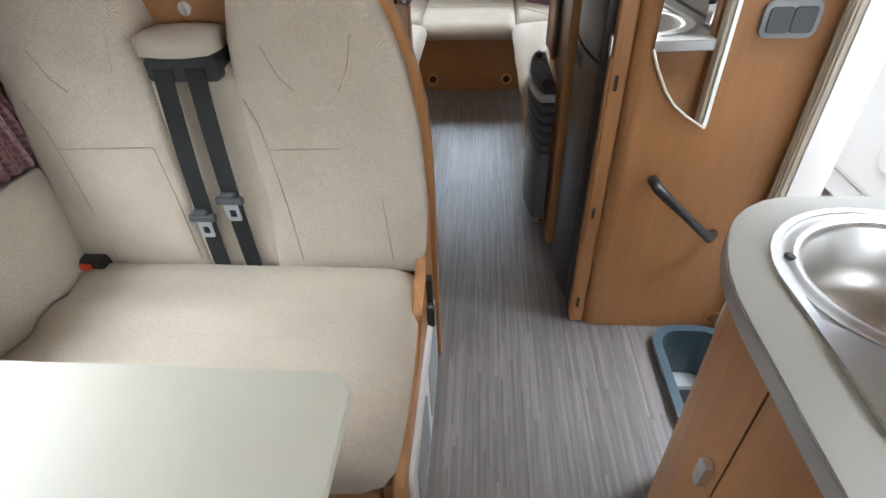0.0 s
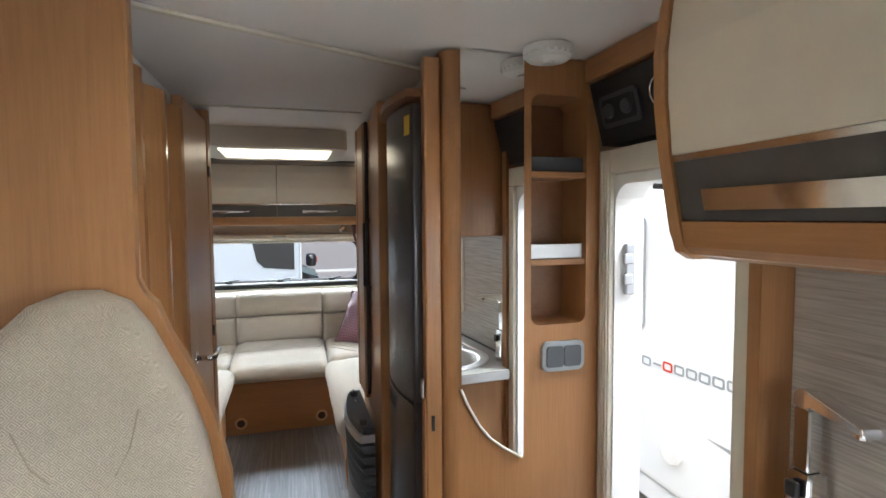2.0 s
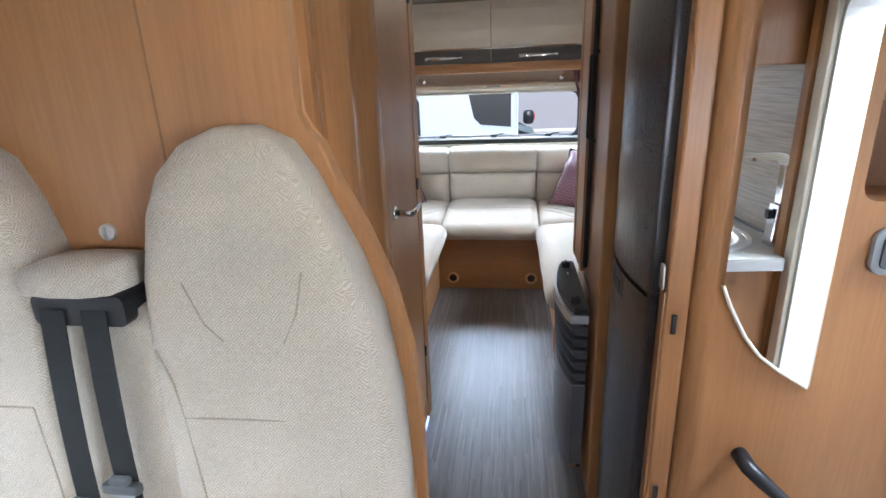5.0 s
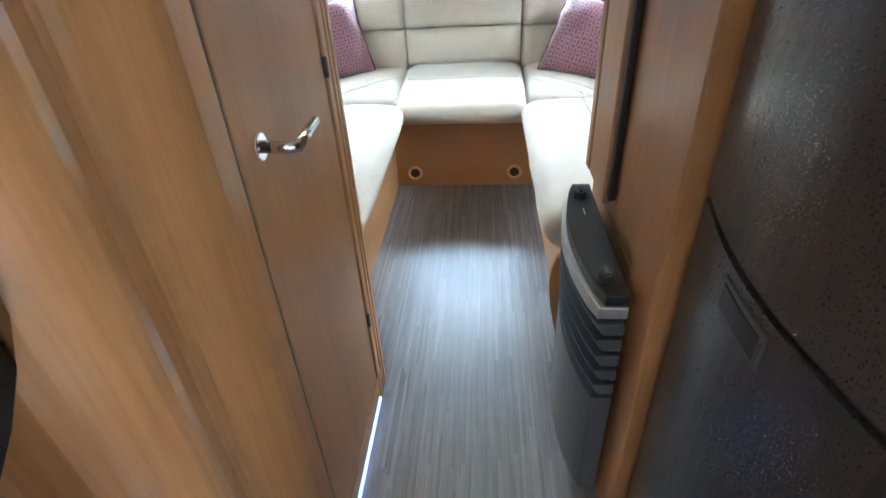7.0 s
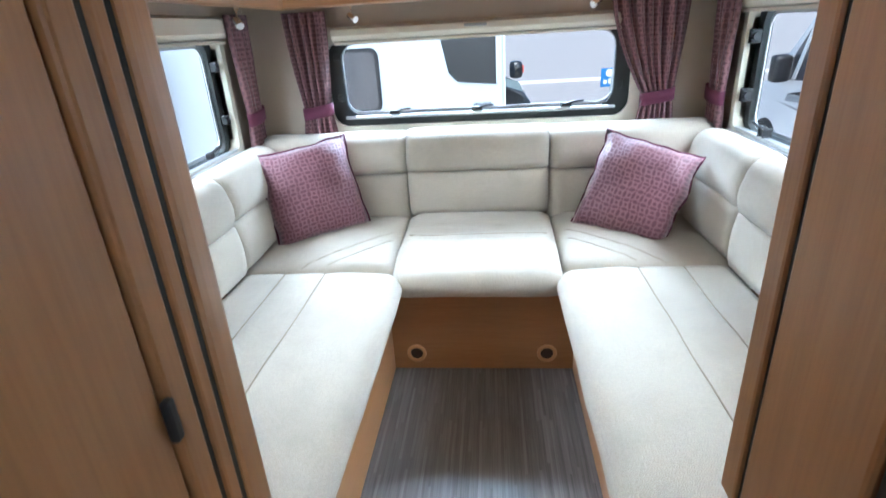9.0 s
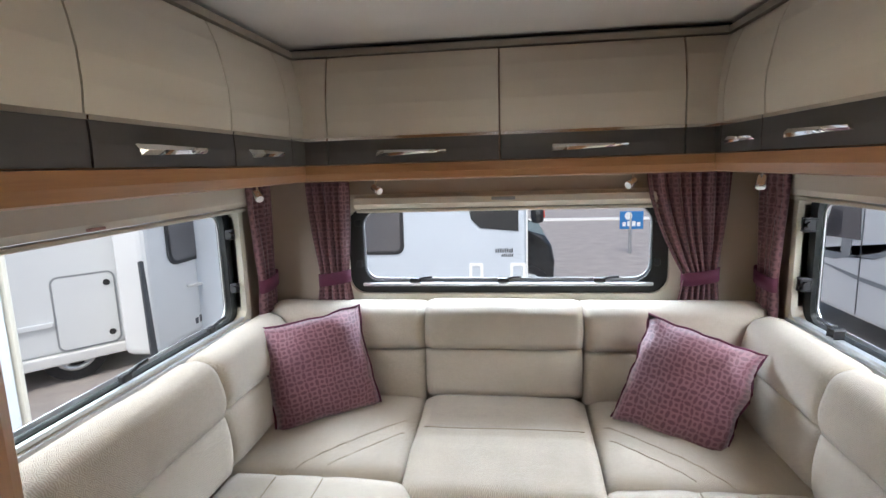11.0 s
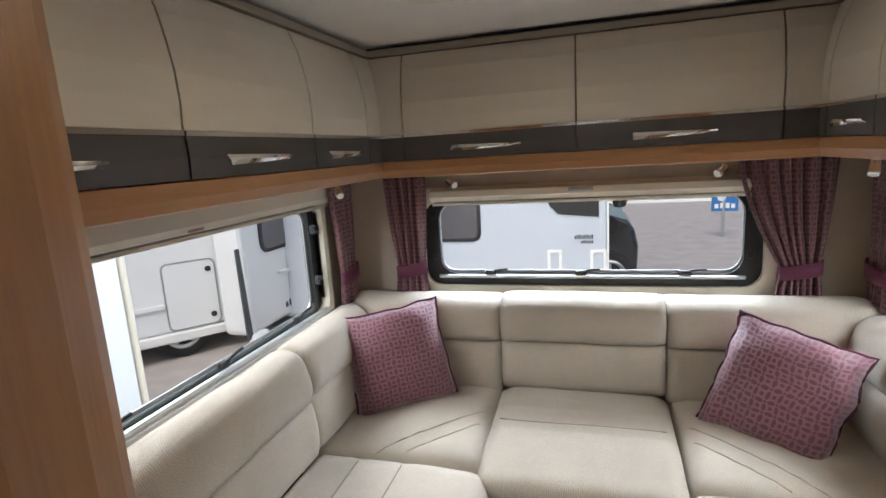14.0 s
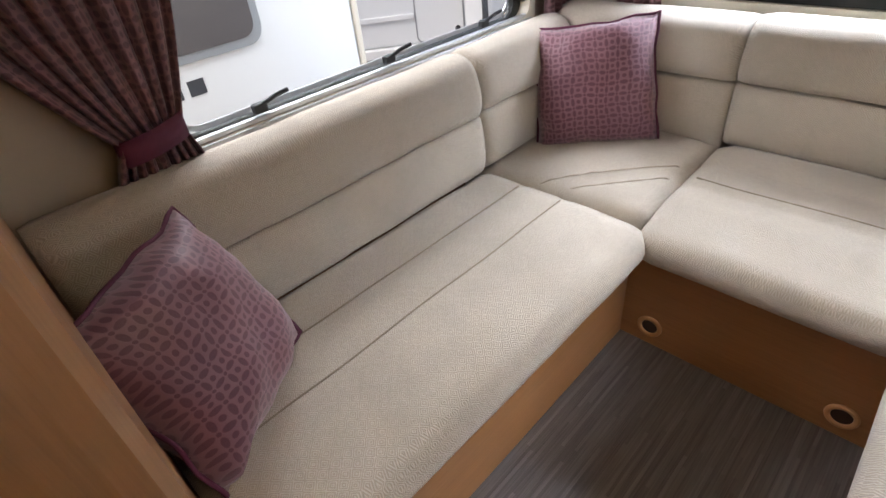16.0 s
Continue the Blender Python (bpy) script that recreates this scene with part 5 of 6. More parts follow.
part("panel_end", box(0.404, 0.4285, 3.3245, 3.367, 0.690, 1.93, 0.005), WOOD_Z, wb)
part("panel_gap", box(0.410, 0.4285, 3.3165, 3.324, 0.70, 1.93), RUBBER, wb, "dark joint beside the sliding panel")
part("dark_channel", box(0.412, 0.4285, 3.096, 3.125, 0.715, 1.93, 0.004), plain("dark_slide_track", (0.03, 0.018, 0.012), 0.5), wb, "dark slide channel")
part("door_pull", tube([(0.428, 3.07, 1.50), (0.402, 3.07, 1.485), (0.402, 3.07, 1.215), (0.428, 3.07, 1.20)], 0.006, 8), BLACK, wb, "black pull handle", smooth=True)

ht = thing("space_heater", (0.37, 2.98, 0.03), "black and silver gas heater with curved louvred front", "heater")
HY0, HY1 = 2.755, 3.225


def heat_face(y, off=0.0):
    f = (y - HY0) / (HY1 - HY0)
    return 0.336 - 0.037 * math.sin(math.pi * f) ** 0.8 + off


ys = [HY0 + (HY1 - HY0) * q / 12 for q in range(13)]


def heat_slab(z0, z1, off, y0=HY0, y1=HY1, back=0.392, bev=0.004):
    yy = [y0 + (y1 - y0) * q / 12 for q in range(13)]
    return prism([(heat_face(y, off), y) for y in yy] + [(back, y1), (back, y0)], "z", z0, z1, bev)


part("top", heat_slab(0.674, 0.70, 0.010), BLACK, ht, "black top plate")
part("top_edge", heat_slab(0.640, 0.6715, 0.0), ALLOY, ht, "silver top edge")
for k2 in range(5):
    z = 0.615 - k2 * 0.043
    fin = heat_slab(z - 0.018, z + 0.012, 0.002 + 0.002 * k2)
    for v in fin.verts:
        if v.co.x < 0.36 and v.co.z < z:
            v.co.x += 0.014
    part("louvre", fin, GREY_PLASTIC, ht)
part("core", heat_slab(0.05, 0.64, 0.05, HY0 + 0.02, HY1 - 0.02), BLACK, ht)
part("front_panel", heat_slab(0.08, 0.41, 0.012), HEATER_GREY, ht, "silver-grey lower panel")
for y in (2.806, 3.15):
    kn = part("knob", disc((0.354, y, 0.70), (0, 0, 1), 0.017, 0.02, 18, 0.004), BLACK, ht)
    part("knob_cap", box(0.350, 0.358, y - 0.014, y + 0.014, 0.7205, 0.726, 0.002), BLACK, kn)
part("scale_mark", box(0.353, 0.3555, 3.06, 3.09, 0.7005, 0.7015), WHITE, ht)

# ---- rear lounge ----
bs = thing("lounge_bench_base", (0, 4.2, 0), "honey-oak U-shaped bench base with round heating outlets", "bench base")
part("left_panel", box(-0.395, -0.372, 3.29, 4.604, 0.0, 0.375, 0.004), WOOD_Y, bs)
part("right_panel", box(0.384, 0.407, 3.362, 4.604, 0.0, 0.375, 0.004), WOOD_Y, bs)
part("rear_panel", box(-0.40, 0.41, 4.605, 4.63, 0.0, 0.385, 0.004), WOOD_X, bs)
part("left_deck", box(LW, -0.396, 3.29, 4.604, 0.34, 0.375), WOOD_SHADED, bs)
part("right_deck", box(0.408, RW, 3.362, 4.604, 0.34, 0.375), WOOD_SHADED, bs)
part("rear_deck", box(LW, RW, 4.631, REAR, 0.34, 0.375), WOOD_SHADED, bs)
for x in (-0.274, 0.276):
    p1 = part("outlet", torus((x, 4.603, 0.080), (0, 1, 0), 0.034, 0.008), OUTLET_RING, bs, "round outlet ring", smooth=True)
    part("outlet_hole", disc((x, 4.6046, 0.080), (0, -1, 0), 0.029, 0.002, 20), OUTLET_DARK, p1)
part("catch", box(-0.371, -0.360, 3.53, 3.56, 0.29, 0.335, 0.003), STEEL, bs, "steel push catch")
part("catch", box(0.372, 0.383, 3.60, 3.63, 0.29, 0.335, 0.003), STEEL, bs, "steel push catch")
part("ventilator", torus((-0.371, 3.86, 0.30), (1, 0, 0), 0.016, 0.004), WOOD_X, bs, "small finger hole", smooth=True)


def seat_pad(name, outline_front, back, axis, a, b, z_back, z_front, sign, label, seed, groove=True):
    """A bench cushion swept along an axis, with a rolled nose and a stitched groove line."""
    f = outline_front
    r = 0.075
    prof = [(back, 0.375), (f + 0.10 * sign, 0.375)]
    for q in range(9):
        prof.append((f + sign * (r - r * math.cos(radians(-90 + 180 * q / 8))), 0.375 + 0.062 + 0.062 * math.sin(radians(-90 + 180 * q / 8))))
    top0 = z_front
    N = 30
    zs = prof[-1][1]
    for q in range(1, N + 1):
        u = q / N
        z = zs + (top0 - zs) * min(1, u * 4) + (z_back - top0) * u
        dip = 0.0
        if groove:
            dip = -0.006 * math.exp(-((u - 0.42) / 0.035) ** 2) - 0.006 * math.exp(-((u - 0.72) / 0.035) ** 2)
        prof.append((prof[10][0] + (back - prof[10][0]) * u, z + dip))
    k = bmesh.new()
    n = max(6, int(abs(b - a) / 0.05))
    rows = []
    for i in range(n + 1):
        s = a + (b - a) * i / n
        e = min(i, n - i) / n * abs(b - a)
        pin = max(0, 1 - e / 0.045) ** 2
        row = []
        for u, z in prof:
            cu, cz = (f + back) / 2, 0.44
            uu = u + (cu - u) * 0.05 * pin * (1 if abs(u - f) < 0.12 else 0)
            zz = z - (z - cz) * 0.22 * pin if z > cz else z
            v = Vector((uu, s, zz)) if axis == "y" else Vector((s, uu, zz))
            v += noise.noise_vector(v * 5 + Vector((seed, 0, 0))) * 0.004
            row.append(k.verts.new(v))
        rows.append(row)
    m = len(prof)
    for r0, r1 in zip(rows, rows[1:]):
        for q in range(m):
            k.faces.new((r0[q], r0[(q + 1) % m], r1[(q + 1) % m], r1[q]))
    k.faces.new(rows[0][::-1])
    k.faces.new(rows[-1])
    t = thing(name, Vector(((f + back) / 2, (a + b) / 2, 0.375)) if axis == "y" else Vector(((a + b) / 2, (f + back) / 2, 0.375)), label, "cushion", "bench cushions round the lounge")
    part("pad", k, CREAM, t, smooth=True)
    # Dark cords in the grooves put the stitch lines' shade into the colour.
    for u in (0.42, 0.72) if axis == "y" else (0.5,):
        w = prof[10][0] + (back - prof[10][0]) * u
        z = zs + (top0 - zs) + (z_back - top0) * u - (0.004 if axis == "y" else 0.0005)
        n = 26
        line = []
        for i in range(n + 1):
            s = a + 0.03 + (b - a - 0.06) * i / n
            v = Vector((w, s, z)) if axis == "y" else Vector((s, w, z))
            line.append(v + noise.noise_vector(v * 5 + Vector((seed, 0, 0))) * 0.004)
        part("crease_shade", tube(line, 0.0024, 6), plain("stitch_shade", (0.30, 0.245, 0.18), 0.9), t, "dark cord for the shade in a pressed stitch line")
    return t


seat_pad("seat_cushion", -0.288, -0.905, "y", 3.292, 4.545, 0.505, 0.510, -1, "long cream weave bench cushion with a rolled front edge", 1)
seat_pad("seat_cushion", 0.296, 0.905, "y", 3.405, 4.565, 0.505, 0.510, 1, "long cream weave bench cushion with a rolled front edge", 2)
seat_pad("seat_cushion", 4.50, 5.08, "x", -0.332, 0.322, 0.548, 0.520, 1, "cream weave centre cushion of the rear bench", 3)


def corner_pad(s):
    bm = cushion(min(s * 0.335, s * 1.08), max(s * 0.335, s * 1.08), 4.555, 5.20, 0.377, 0.535, 0.045, 0.006, seed=5 + s)
    for v in bm.verts:
        # shallow pressed fold running across the corner
        d = (abs(v.co.x) - 0.362) * 0.66 + (v.co.y - 4.85) * 0.75
        if v.co.z > 0.45:
            v.co.z += -0.012 * math.exp(-(d / 0.05) ** 2) - 0.02 * max(0, 1 - (v.co.y - 4.55) / 0.25)
            v.co.z -= 0.03 * max(0, min(1, (abs(v.co.x) - 0.6) / 0.3))
    t = thing("corner_cushion", (s * 0.7, 4.88, 0.377), "cream weave corner cushion of the rear bench", "cushion", "bench cushions round the lounge")
    top = [v.co.copy() for v in bm.verts if v.co.z > 0.47]

    def height(x, y):
        ws = [(1 / ((p.x - x) ** 2 + (p.y - y) ** 2 + 1e-5) ** 2, p.z) for p in top]
        return sum(w * z for w, z in ws) / sum(w for w, z in ws)

    part("pad", bm, CREAM, t, smooth=True)
    # Raised cords in duller cream stand in for the shade along each fold.
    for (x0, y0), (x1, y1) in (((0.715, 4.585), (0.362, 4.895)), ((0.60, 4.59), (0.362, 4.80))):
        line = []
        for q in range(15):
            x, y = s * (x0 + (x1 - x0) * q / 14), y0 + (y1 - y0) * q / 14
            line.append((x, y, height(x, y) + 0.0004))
        part("crease_shade", tube(line, 0.0032, 8), plain("fold_shade", (0.45, 0.385, 0.305), 0.9), t, "duller cream cord for the shade of a pressed fold")
    return t


corner_pad(-1)
corner_pad(1)


def back_pad(side, a, b, front, back, z0, zs, z1, seed):
    """A back cushion: plump lower pad, deep stitched crease, rolled upper edge."""
    sg = 1 if back > front else -1
    D = abs(back - front)
    H = z1 - z0
    t = thing("back_cushion", Vector(((a + b) / 2, (front + back) / 2, z0)) if side == "rear" else Vector(((front + back) / 2, (a + b) / 2, z0)), "cream weave back cushion with a rolled headrest edge", "cushion", "back cushions round the lounge")

    def pad(prof, nm):
        k = bmesh.new()
        n = max(8, int((b - a) / 0.03))
        rows = []
        for i in range(n + 1):
            s = a + 0.0015 + (b - a - 0.003) * i / n
            e = min(i, n - i) / n * (b - a)
            pin = max(0, 1 - e / 0.035) ** 2
            row = []
            for d, z in prof:
                dd = d + (D - d) * 0.10 * pin
                zz = z - 0.006 * pin * (1 if z > z1 - 0.06 else 0)
                w = front + sg * dd
                v = Vector((s, w, zz)) if side == "rear" else Vector((w, s, zz))
                v += noise.noise_vector(v * 5 + Vector((seed, 0, 0))) * 0.004
                row.append(k.verts.new(v))
            rows.append(row)
        m = len(prof)
        for r0, r1 in zip(rows, rows[1:]):
            for q in range(m):
                k.faces.new((r0[q], r0[(q + 1) % m], r1[(q + 1) % m], r1[q]))
        k.faces.new(rows[0][::-1])
        k.faces.new(rows[-1])
        part(nm, k, CREAM, t, smooth=True)

    low = [(D, z0), (0.03, z0), (0.006, z0 + 0.02)]
    low += [(0.002 + 0.012 * (q / 6) - 0.010 * math.sin(math.pi * q / 6), z0 + 0.02 + (zs - z0 - 0.03) * q / 6) for q in range(1, 7)]
    low += [(0.03, zs - 0.002), (D, zs - 0.002)]
    up = [(D, zs + 0.001), (0.032, zs + 0.001), (0.014, zs + 0.007)]
    hh = z1 - zs
    up += [(0.010 + 0.010 * u - 0.014 * math.sin(math.pi * min(1, u * 1.1)), zs + 0.007 + (hh * 0.72) * u) for u in (0.2, 0.4, 0.6, 0.8, 1.0)]
    up += [(0.026 + (D * 0.55) * (1 - math.cos(radians(th))), zs + 0.007 + hh * 0.72 + (hh * 0.28 - 0.007) * math.sin(radians(th))) for th in (20, 40, 60, 80)]
    up += [(D * 0.75, z1), (D, z1 - 0.008)]
    pad(low, "lower_pad")
    pad(up, "top_roll")
    return t


back_pad("rear", -1.03, -0.338, 5.075, 5.26, 0.50, 0.738, 0.925, 11)
back_pad("rear", -0.334, 0.320, 5.075, 5.26, 0.53, 0.745, 0.93, 12)
back_pad("rear", 0.324, 1.03, 5.075, 5.26, 0.50, 0.738, 0.925, 13)
back_pad("left", 3.292, 4.535, -0.895, -1.04, 0.495, 0.708, 0.905, 14)
back_pad("left", 4.54, 5.09, -0.905, -1.05, 0.50, 0.712, 0.905, 15)
back_pad("right", 3.41, 4.555, 0.895, 1.04, 0.495, 0.708, 0.905, 16)
back_pad("right", 4.56, 5.09, 0.905, 1.05, 0.50, 0.712, 0.905, 17)


def scatter(at, face, size, roll, tilt, label, seed, thick=0.18, slump=0.0):
    """A square cushion with piped edge and dog-ear corners; face: way that it looks, tilt: degrees it leans back."""
    n = 16
    k = bmesh.new()
    f = Vector((face[0], face[1], 0)).normalized()
    right = Vector((f.y, -f.x, 0)) * -1
    up = Vector((0, 0, 1))
    m = Matrix.Translation(at) @ Matrix((right, up, f)).transposed().to_4x4() @ Matrix.Rotation(radians(-tilt), 4, "X") @ Matrix.Rotation(radians(roll), 4, "Z") @ Matrix.Translation((0, size / 2, 0))

    def at_uv(i, j, side):
        u, v = -1 + 2 * i / n, -1 + 2 * j / n
        e = (1 - abs(u) ** 3.0) * (1 - abs(v) ** 3.0)
        z = side * thick / 2 * max(0, e) ** 0.55
        pinch = 1 - 0.055 * (1 - abs(u) ** 4) * abs(v) ** 2
        pinch2 = 1 - 0.055 * (1 - abs(v) ** 4) * abs(u) ** 2
        p = Vector((u * size / 2 * pinch2, v * size / 2 * pinch, z))
        p += noise.noise_vector(Vector((u * 2.6, v * 2.6, side * 3 + seed))) * 0.014
        if side:
            p.z += 0.006 * noise.noise(Vector((u * 6, v * 6, seed * 2 + side)))
        p.y -= slump * max(0, -v) * (1 - u) * 0.02
        return p

    grid = {}
    cover_uv = k.loops.layers.uv.new("cover")
    for side in (1, -1):
        for i in range(n + 1):
            for j in range(n + 1):
                border = i in (0, n) or j in (0, n)
                key = (i, j, 0 if border else side)
                if key not in grid:
                    grid[key] = k.verts.new(m @ at_uv(i, j, 0 if border else side))
        for i in range(n):
            for j in range(n):
                vs = [grid[(a, b, 0 if (a in (0, n) or b in (0, n)) else side)] for a, b in ((i, j), (i + 1, j), (i + 1, j + 1), (i, j + 1))]
                fc = k.faces.new(vs)
                for lp, (a, b) in zip(fc.loops, ((i, j), (i + 1, j), (i + 1, j + 1), (i, j + 1))):
                    lp[cover_uv].uv = (a / n * size, b / n * size)
    t = thing("scatter_cushion", at, label, "cushion", "plum scatter cushions")
    path = [(q, 0) for q in range(n)] + [(n, q) for q in range(n)] + [(n - q, n) for q in range(n)] + [(0, n - q) for q in range(n + 1)]
    line = [grid[(a, b, 0)].co.copy() for a, b in path]
    part("cover", k, PLUM, t, smooth=True)
    part("piping", tube(line, 0.0055, 6), TIEBACK, t, "dark plum piping", smooth=True)
    return t


scatter((-0.695, 4.905, 0.505), (0.45, -0.9), 0.43, 7, 18, "plum patterned scatter cushion leaning in the corner of the bench", 1)
scatter((0.585, 4.86, 0.515), (-0.42, -0.9), 0.40, -14, 20, "plum patterned scatter cushion slumped in the corner of the bench", 2, slump=1)
scatter((-0.63, 3.49, 0.50), (0.78, 0.63), 0.41, 0, 25, "plum patterned scatter cushion at the end of the long bench", 3, thick=0.20)

curtain("curtain", "x", LW + 0.026, 5.13, 0.22, 0.13, 0.16, 1.46, 1.03, 0.84, 0.01, "plum patterned curtain tied back in the rear corner", 5)
curtain("curtain", "y", REAR - 0.045, -0.775, 0.20, 0.13, 0.19, 1.46, 1.02, 0.84, 0.01, "plum patterned curtain tied back beside the rear window", 5)
curtain("curtain", "y", REAR - 0.045, 0.75, 0.34, 0.13, 0.19, 1.46, 1.02, 0.84, 0.06, "plum patterned curtain tied back beside the rear window", 7)
curtain("curtain", "x", RW - 0.026, 5.17, 0.24, 0.14, 0.16, 1.46, 1.03, 0.84, 0.0, "plum patterned curtain tied back in the rear corner", 5)
curtain("curtain", "x", LW + 0.026, 3.53, 0.46, 0.13, 0.24, 1.46, 0.97, 0.80, 0.06, "plum patterned curtain tied back at the end of the bench", 8)
curtain("curtain", "x", RW - 0.026, 3.50, 0.40, 0.14, 0.24, 1.46, 0.97, 0.80, -0.04, "plum patterned curtain tied back at the end of the bench", 8)

locker_run("left", [3.29, 3.40, 3.903, 4.42, 4.815, 4.995], [None, (3.48, 3.71), (4.02, 4.28), (4.50, 4.72), None], LW, 0.345, grp="overhead lockers round the lounge")
locker_run("rear", [-0.80, -0.648, -0.006, 0.630, 0.79], [None, (-0.46, -0.20), (0.18, 0.44), None], REAR, 0.39, grp="overhead lockers round the lounge")
locker_run("right", [3.365, 4.02, 4.60, 4.885, 4.995], [(3.6, 3.86), (4.2, 4.46), (4.64, 4.80), None], RW, 0.355, grp="overhead lockers round the lounge")

spotlight((-0.90, 4.85, 1.475), (0.5, -0.5, -0.5))
spotlight((-0.52, 5.12, 1.475), (0.7, -0.5, -0.4))
spotlight((0.50, 5.12, 1.475), (-0.7, -0.5, -0.4))
spotlight((0.86, 4.88, 1.480), (-0.2, -0.3, -0.8))

# ---- outside: dealer's yard ----
GZ = -0.75
g = bmesh.new()
bmesh.ops.create_grid(g, x_segments=4, y_segments=4, size=300)
bmesh.ops.translate(g, vec=(0, 0, GZ), verts=g.verts)
solid("ground", g, TARMAC, "wet gravel and tarmac dealer's yard", "ground", kind="structure")
v = bmesh.new()
bmesh.ops.create_grid(v, x_segments=2, y_segments=2, size=1)
for q in v.verts:
    q.co = Vector((7.0 + q.co.x * 2.0, -4.5 + q.co.y * 6.0, GZ + 0.02))
solid("grass_verge", v, GRASS, "green grass verge beside the yard", "grass", kind="structure")


def wheel(center, axis, parent):
    c = Vector(center)
    w = part("wheel", tube([c - Vector(axis) * 0.1, c - Vector(axis) * 0.09, c + Vector(axis) * 0.09, c + Vector(axis) * 0.1], [0.28, 0.33, 0.33, 0.28], 28), TYRE, parent)
    part("rim", torus(c + Vector(axis) * 0.1, axis, 0.19, 0.03), ALLOY, w, "alloy rim")
    sp = bmesh.new()
    side = Vector(axis).cross(Vector((0, 0, 1)))
    for k in range(5):
        a = 2 * math.pi * k / 5 + 0.3
        d = side * math.cos(a) + Vector((0, 0, 1)) * math.sin(a)
        tube([c + Vector(axis) * 0.105, c + Vector(axis) * 0.105 + d * 0.19], 0.022, 6, bm=sp)
    part("spokes", sp, ALLOY, w)


def turn(ob, at, deg):
    ob.matrix_basis = Matrix.Translation(at) @ Matrix.Rotation(radians(deg), 4, "Z")


def letters(parent, axis, at, u0, u1, z0, z1, n, material, sign, slant=0.0, special=None):
    """A line of unreadable lettering as plain bars."""
    w = (u1 - u0) / n
    for k in range(n):
        a = u0 + w * k
        b = bmesh.new()
        h = z1 - z0
        lo, hi = min(at, at + sign * 0.003), max(at, at + sign * 0.003)
        hh = h * (1.0 if k % 3 else 0.8)
        prism([(a + w * 0.12, z0), (a + w * 0.82, z0), (a + w * 0.82, z0 + hh), (a + w * 0.12, z0 + hh)], axis, lo, hi, bm=b)
        part("lettering", b, RED if special == k else material, parent)


# white motorhome beyond the entrance
vd = thing("motorhome", (3.7, 2.5, GZ), "white coachbuilt motorhome parked beyond the entrance", "motorhome", "parked motorhomes")
part("body", box(2.6, 4.8, -1.5, 6.5, -0.45, 2.1, 0.06, 3), GRP, vd)
part("skirt", box(2.63, 4.77, -1.4, 6.4, -0.62, -0.451, 0.02), GRP, vd)
part("window", prism(round_rect(4.05, 4.17, 0.68, 1.51, 0.05), "x", 2.575, 2.599, 0.003), MID_GREY, vd, "narrow grey vent strip")
for q in range(11):
    # outlined characters of the maker's mark, as plain shapes
    y0, z0 = 3.07 + 0.113 * q, 0.462 - 0.058 * q * 0.113
    b = prism(round_rect(y0, y0 + 0.08, z0 + 0.025, z0 + 0.038, 0.004), "x", 2.594, 2.5985) if q == 7 else ring(round_rect(y0, y0 + 0.095, z0, z0 + 0.068, 0.018), round_rect(y0 + 0.013, y0 + 0.082, z0 + 0.013, z0 + 0.055, 0.01), "x", 2.594, 2.5985)
    part("lettering", b, RED if q == 6 else MID_GREY, vd)
part("stripe", prism([(2.5, -0.02), (3.42, 0.10), (2.5, 0.10)], "x", 2.595, 2.599), MID_GREY, vd)
part("round_cap", disc((2.599, 3.73, -0.11), (-1, 0, 0), 0.10, 0.03, 28, 0.008), WHITE, vd)
for y in (0.2, 5.2):
    wheel((2.78, y, GZ + 0.33), (-1, 0, 0), vd)

# white motorhome close to the lounge window
va = thing("motorhome", (-3.5, 1.5, GZ), "cream-white motorhome parked close beside the lounge", "motorhome", "parked motorhomes")
part("body", box(-4.7, -2.4, -2.2, 5.17, -0.40, 2.1, 0.03, 3), GRP, va)
part("edge_trim", box(-2.47, -2.392, 5.172, 5.205, -0.38, 2.05, 0.012), CREAM_TRIM, va, "yellowed corner trim")
wa = part("window", prism(round_rect(3.55, 4.60, 0.76, 1.35, 0.08), "x", -2.399, -2.385, 0.004), MID_GREY, va, "grey framed window")
part("pane", prism(round_rect(3.59, 4.56, 0.80, 1.31, 0.07), "x", -2.3848, -2.380), DARK_GLASS, wa)
part("rail", box(-2.399, -2.37, -1.2, 2.45, 0.90, 0.96, 0.01), MID_GREY, va)
letters(va, "x", -2.4, 3.80, 4.26, 0.61, 0.70, 4, INK, 1)
for y in (-1.0, 3.0):
    wheel((-2.58, y, GZ + 0.33), (1, 0, 0), va)
part("skirt", box(-4.6, -2.43, -2.1, 5.1, -0.6, -0.401, 0.01), GREY_PLASTIC, va)

# white motorhome at an angle with a service door
vb = thing("motorhome", (-5.1, 7.6, GZ), "white motorhome at an angle with a square service door", "motorhome", "parked motorhomes")
part("body", box(-5.1 - 2.6, -5.1 + 1.15, 7.6, 9.7, -0.40, 2.2, 0.05, 3), GRP, vb)
sv = part("service_door", prism(round_rect(-4.73, -4.16, -0.37, 0.43, 0.07), "y", 7.585, 7.6, 0.004), GRP, vb, "rounded white service door")
part("seal", ring(round_rect(-4.75, -4.14, -0.39, 0.45, 0.08), round_rect(-4.732, -4.158, -0.372, 0.432, 0.07), "y", 7.588, 7.6), MID_GREY, vb)
for z in (0.32, -0.26):
    part("lock", disc((-4.23, 7.585, z), (0, -1, 0), 0.035, 0.012, 16), BLACK, sv)
part("moulding", box(-7.6, -4.76, 7.57, 7.6, -0.09, -0.03, 0.01), GRP, vb)
part("sill", box(-7.6, -3.96, 7.55, 9.6, -0.52, -0.401, 0.02), WHITE, vb)
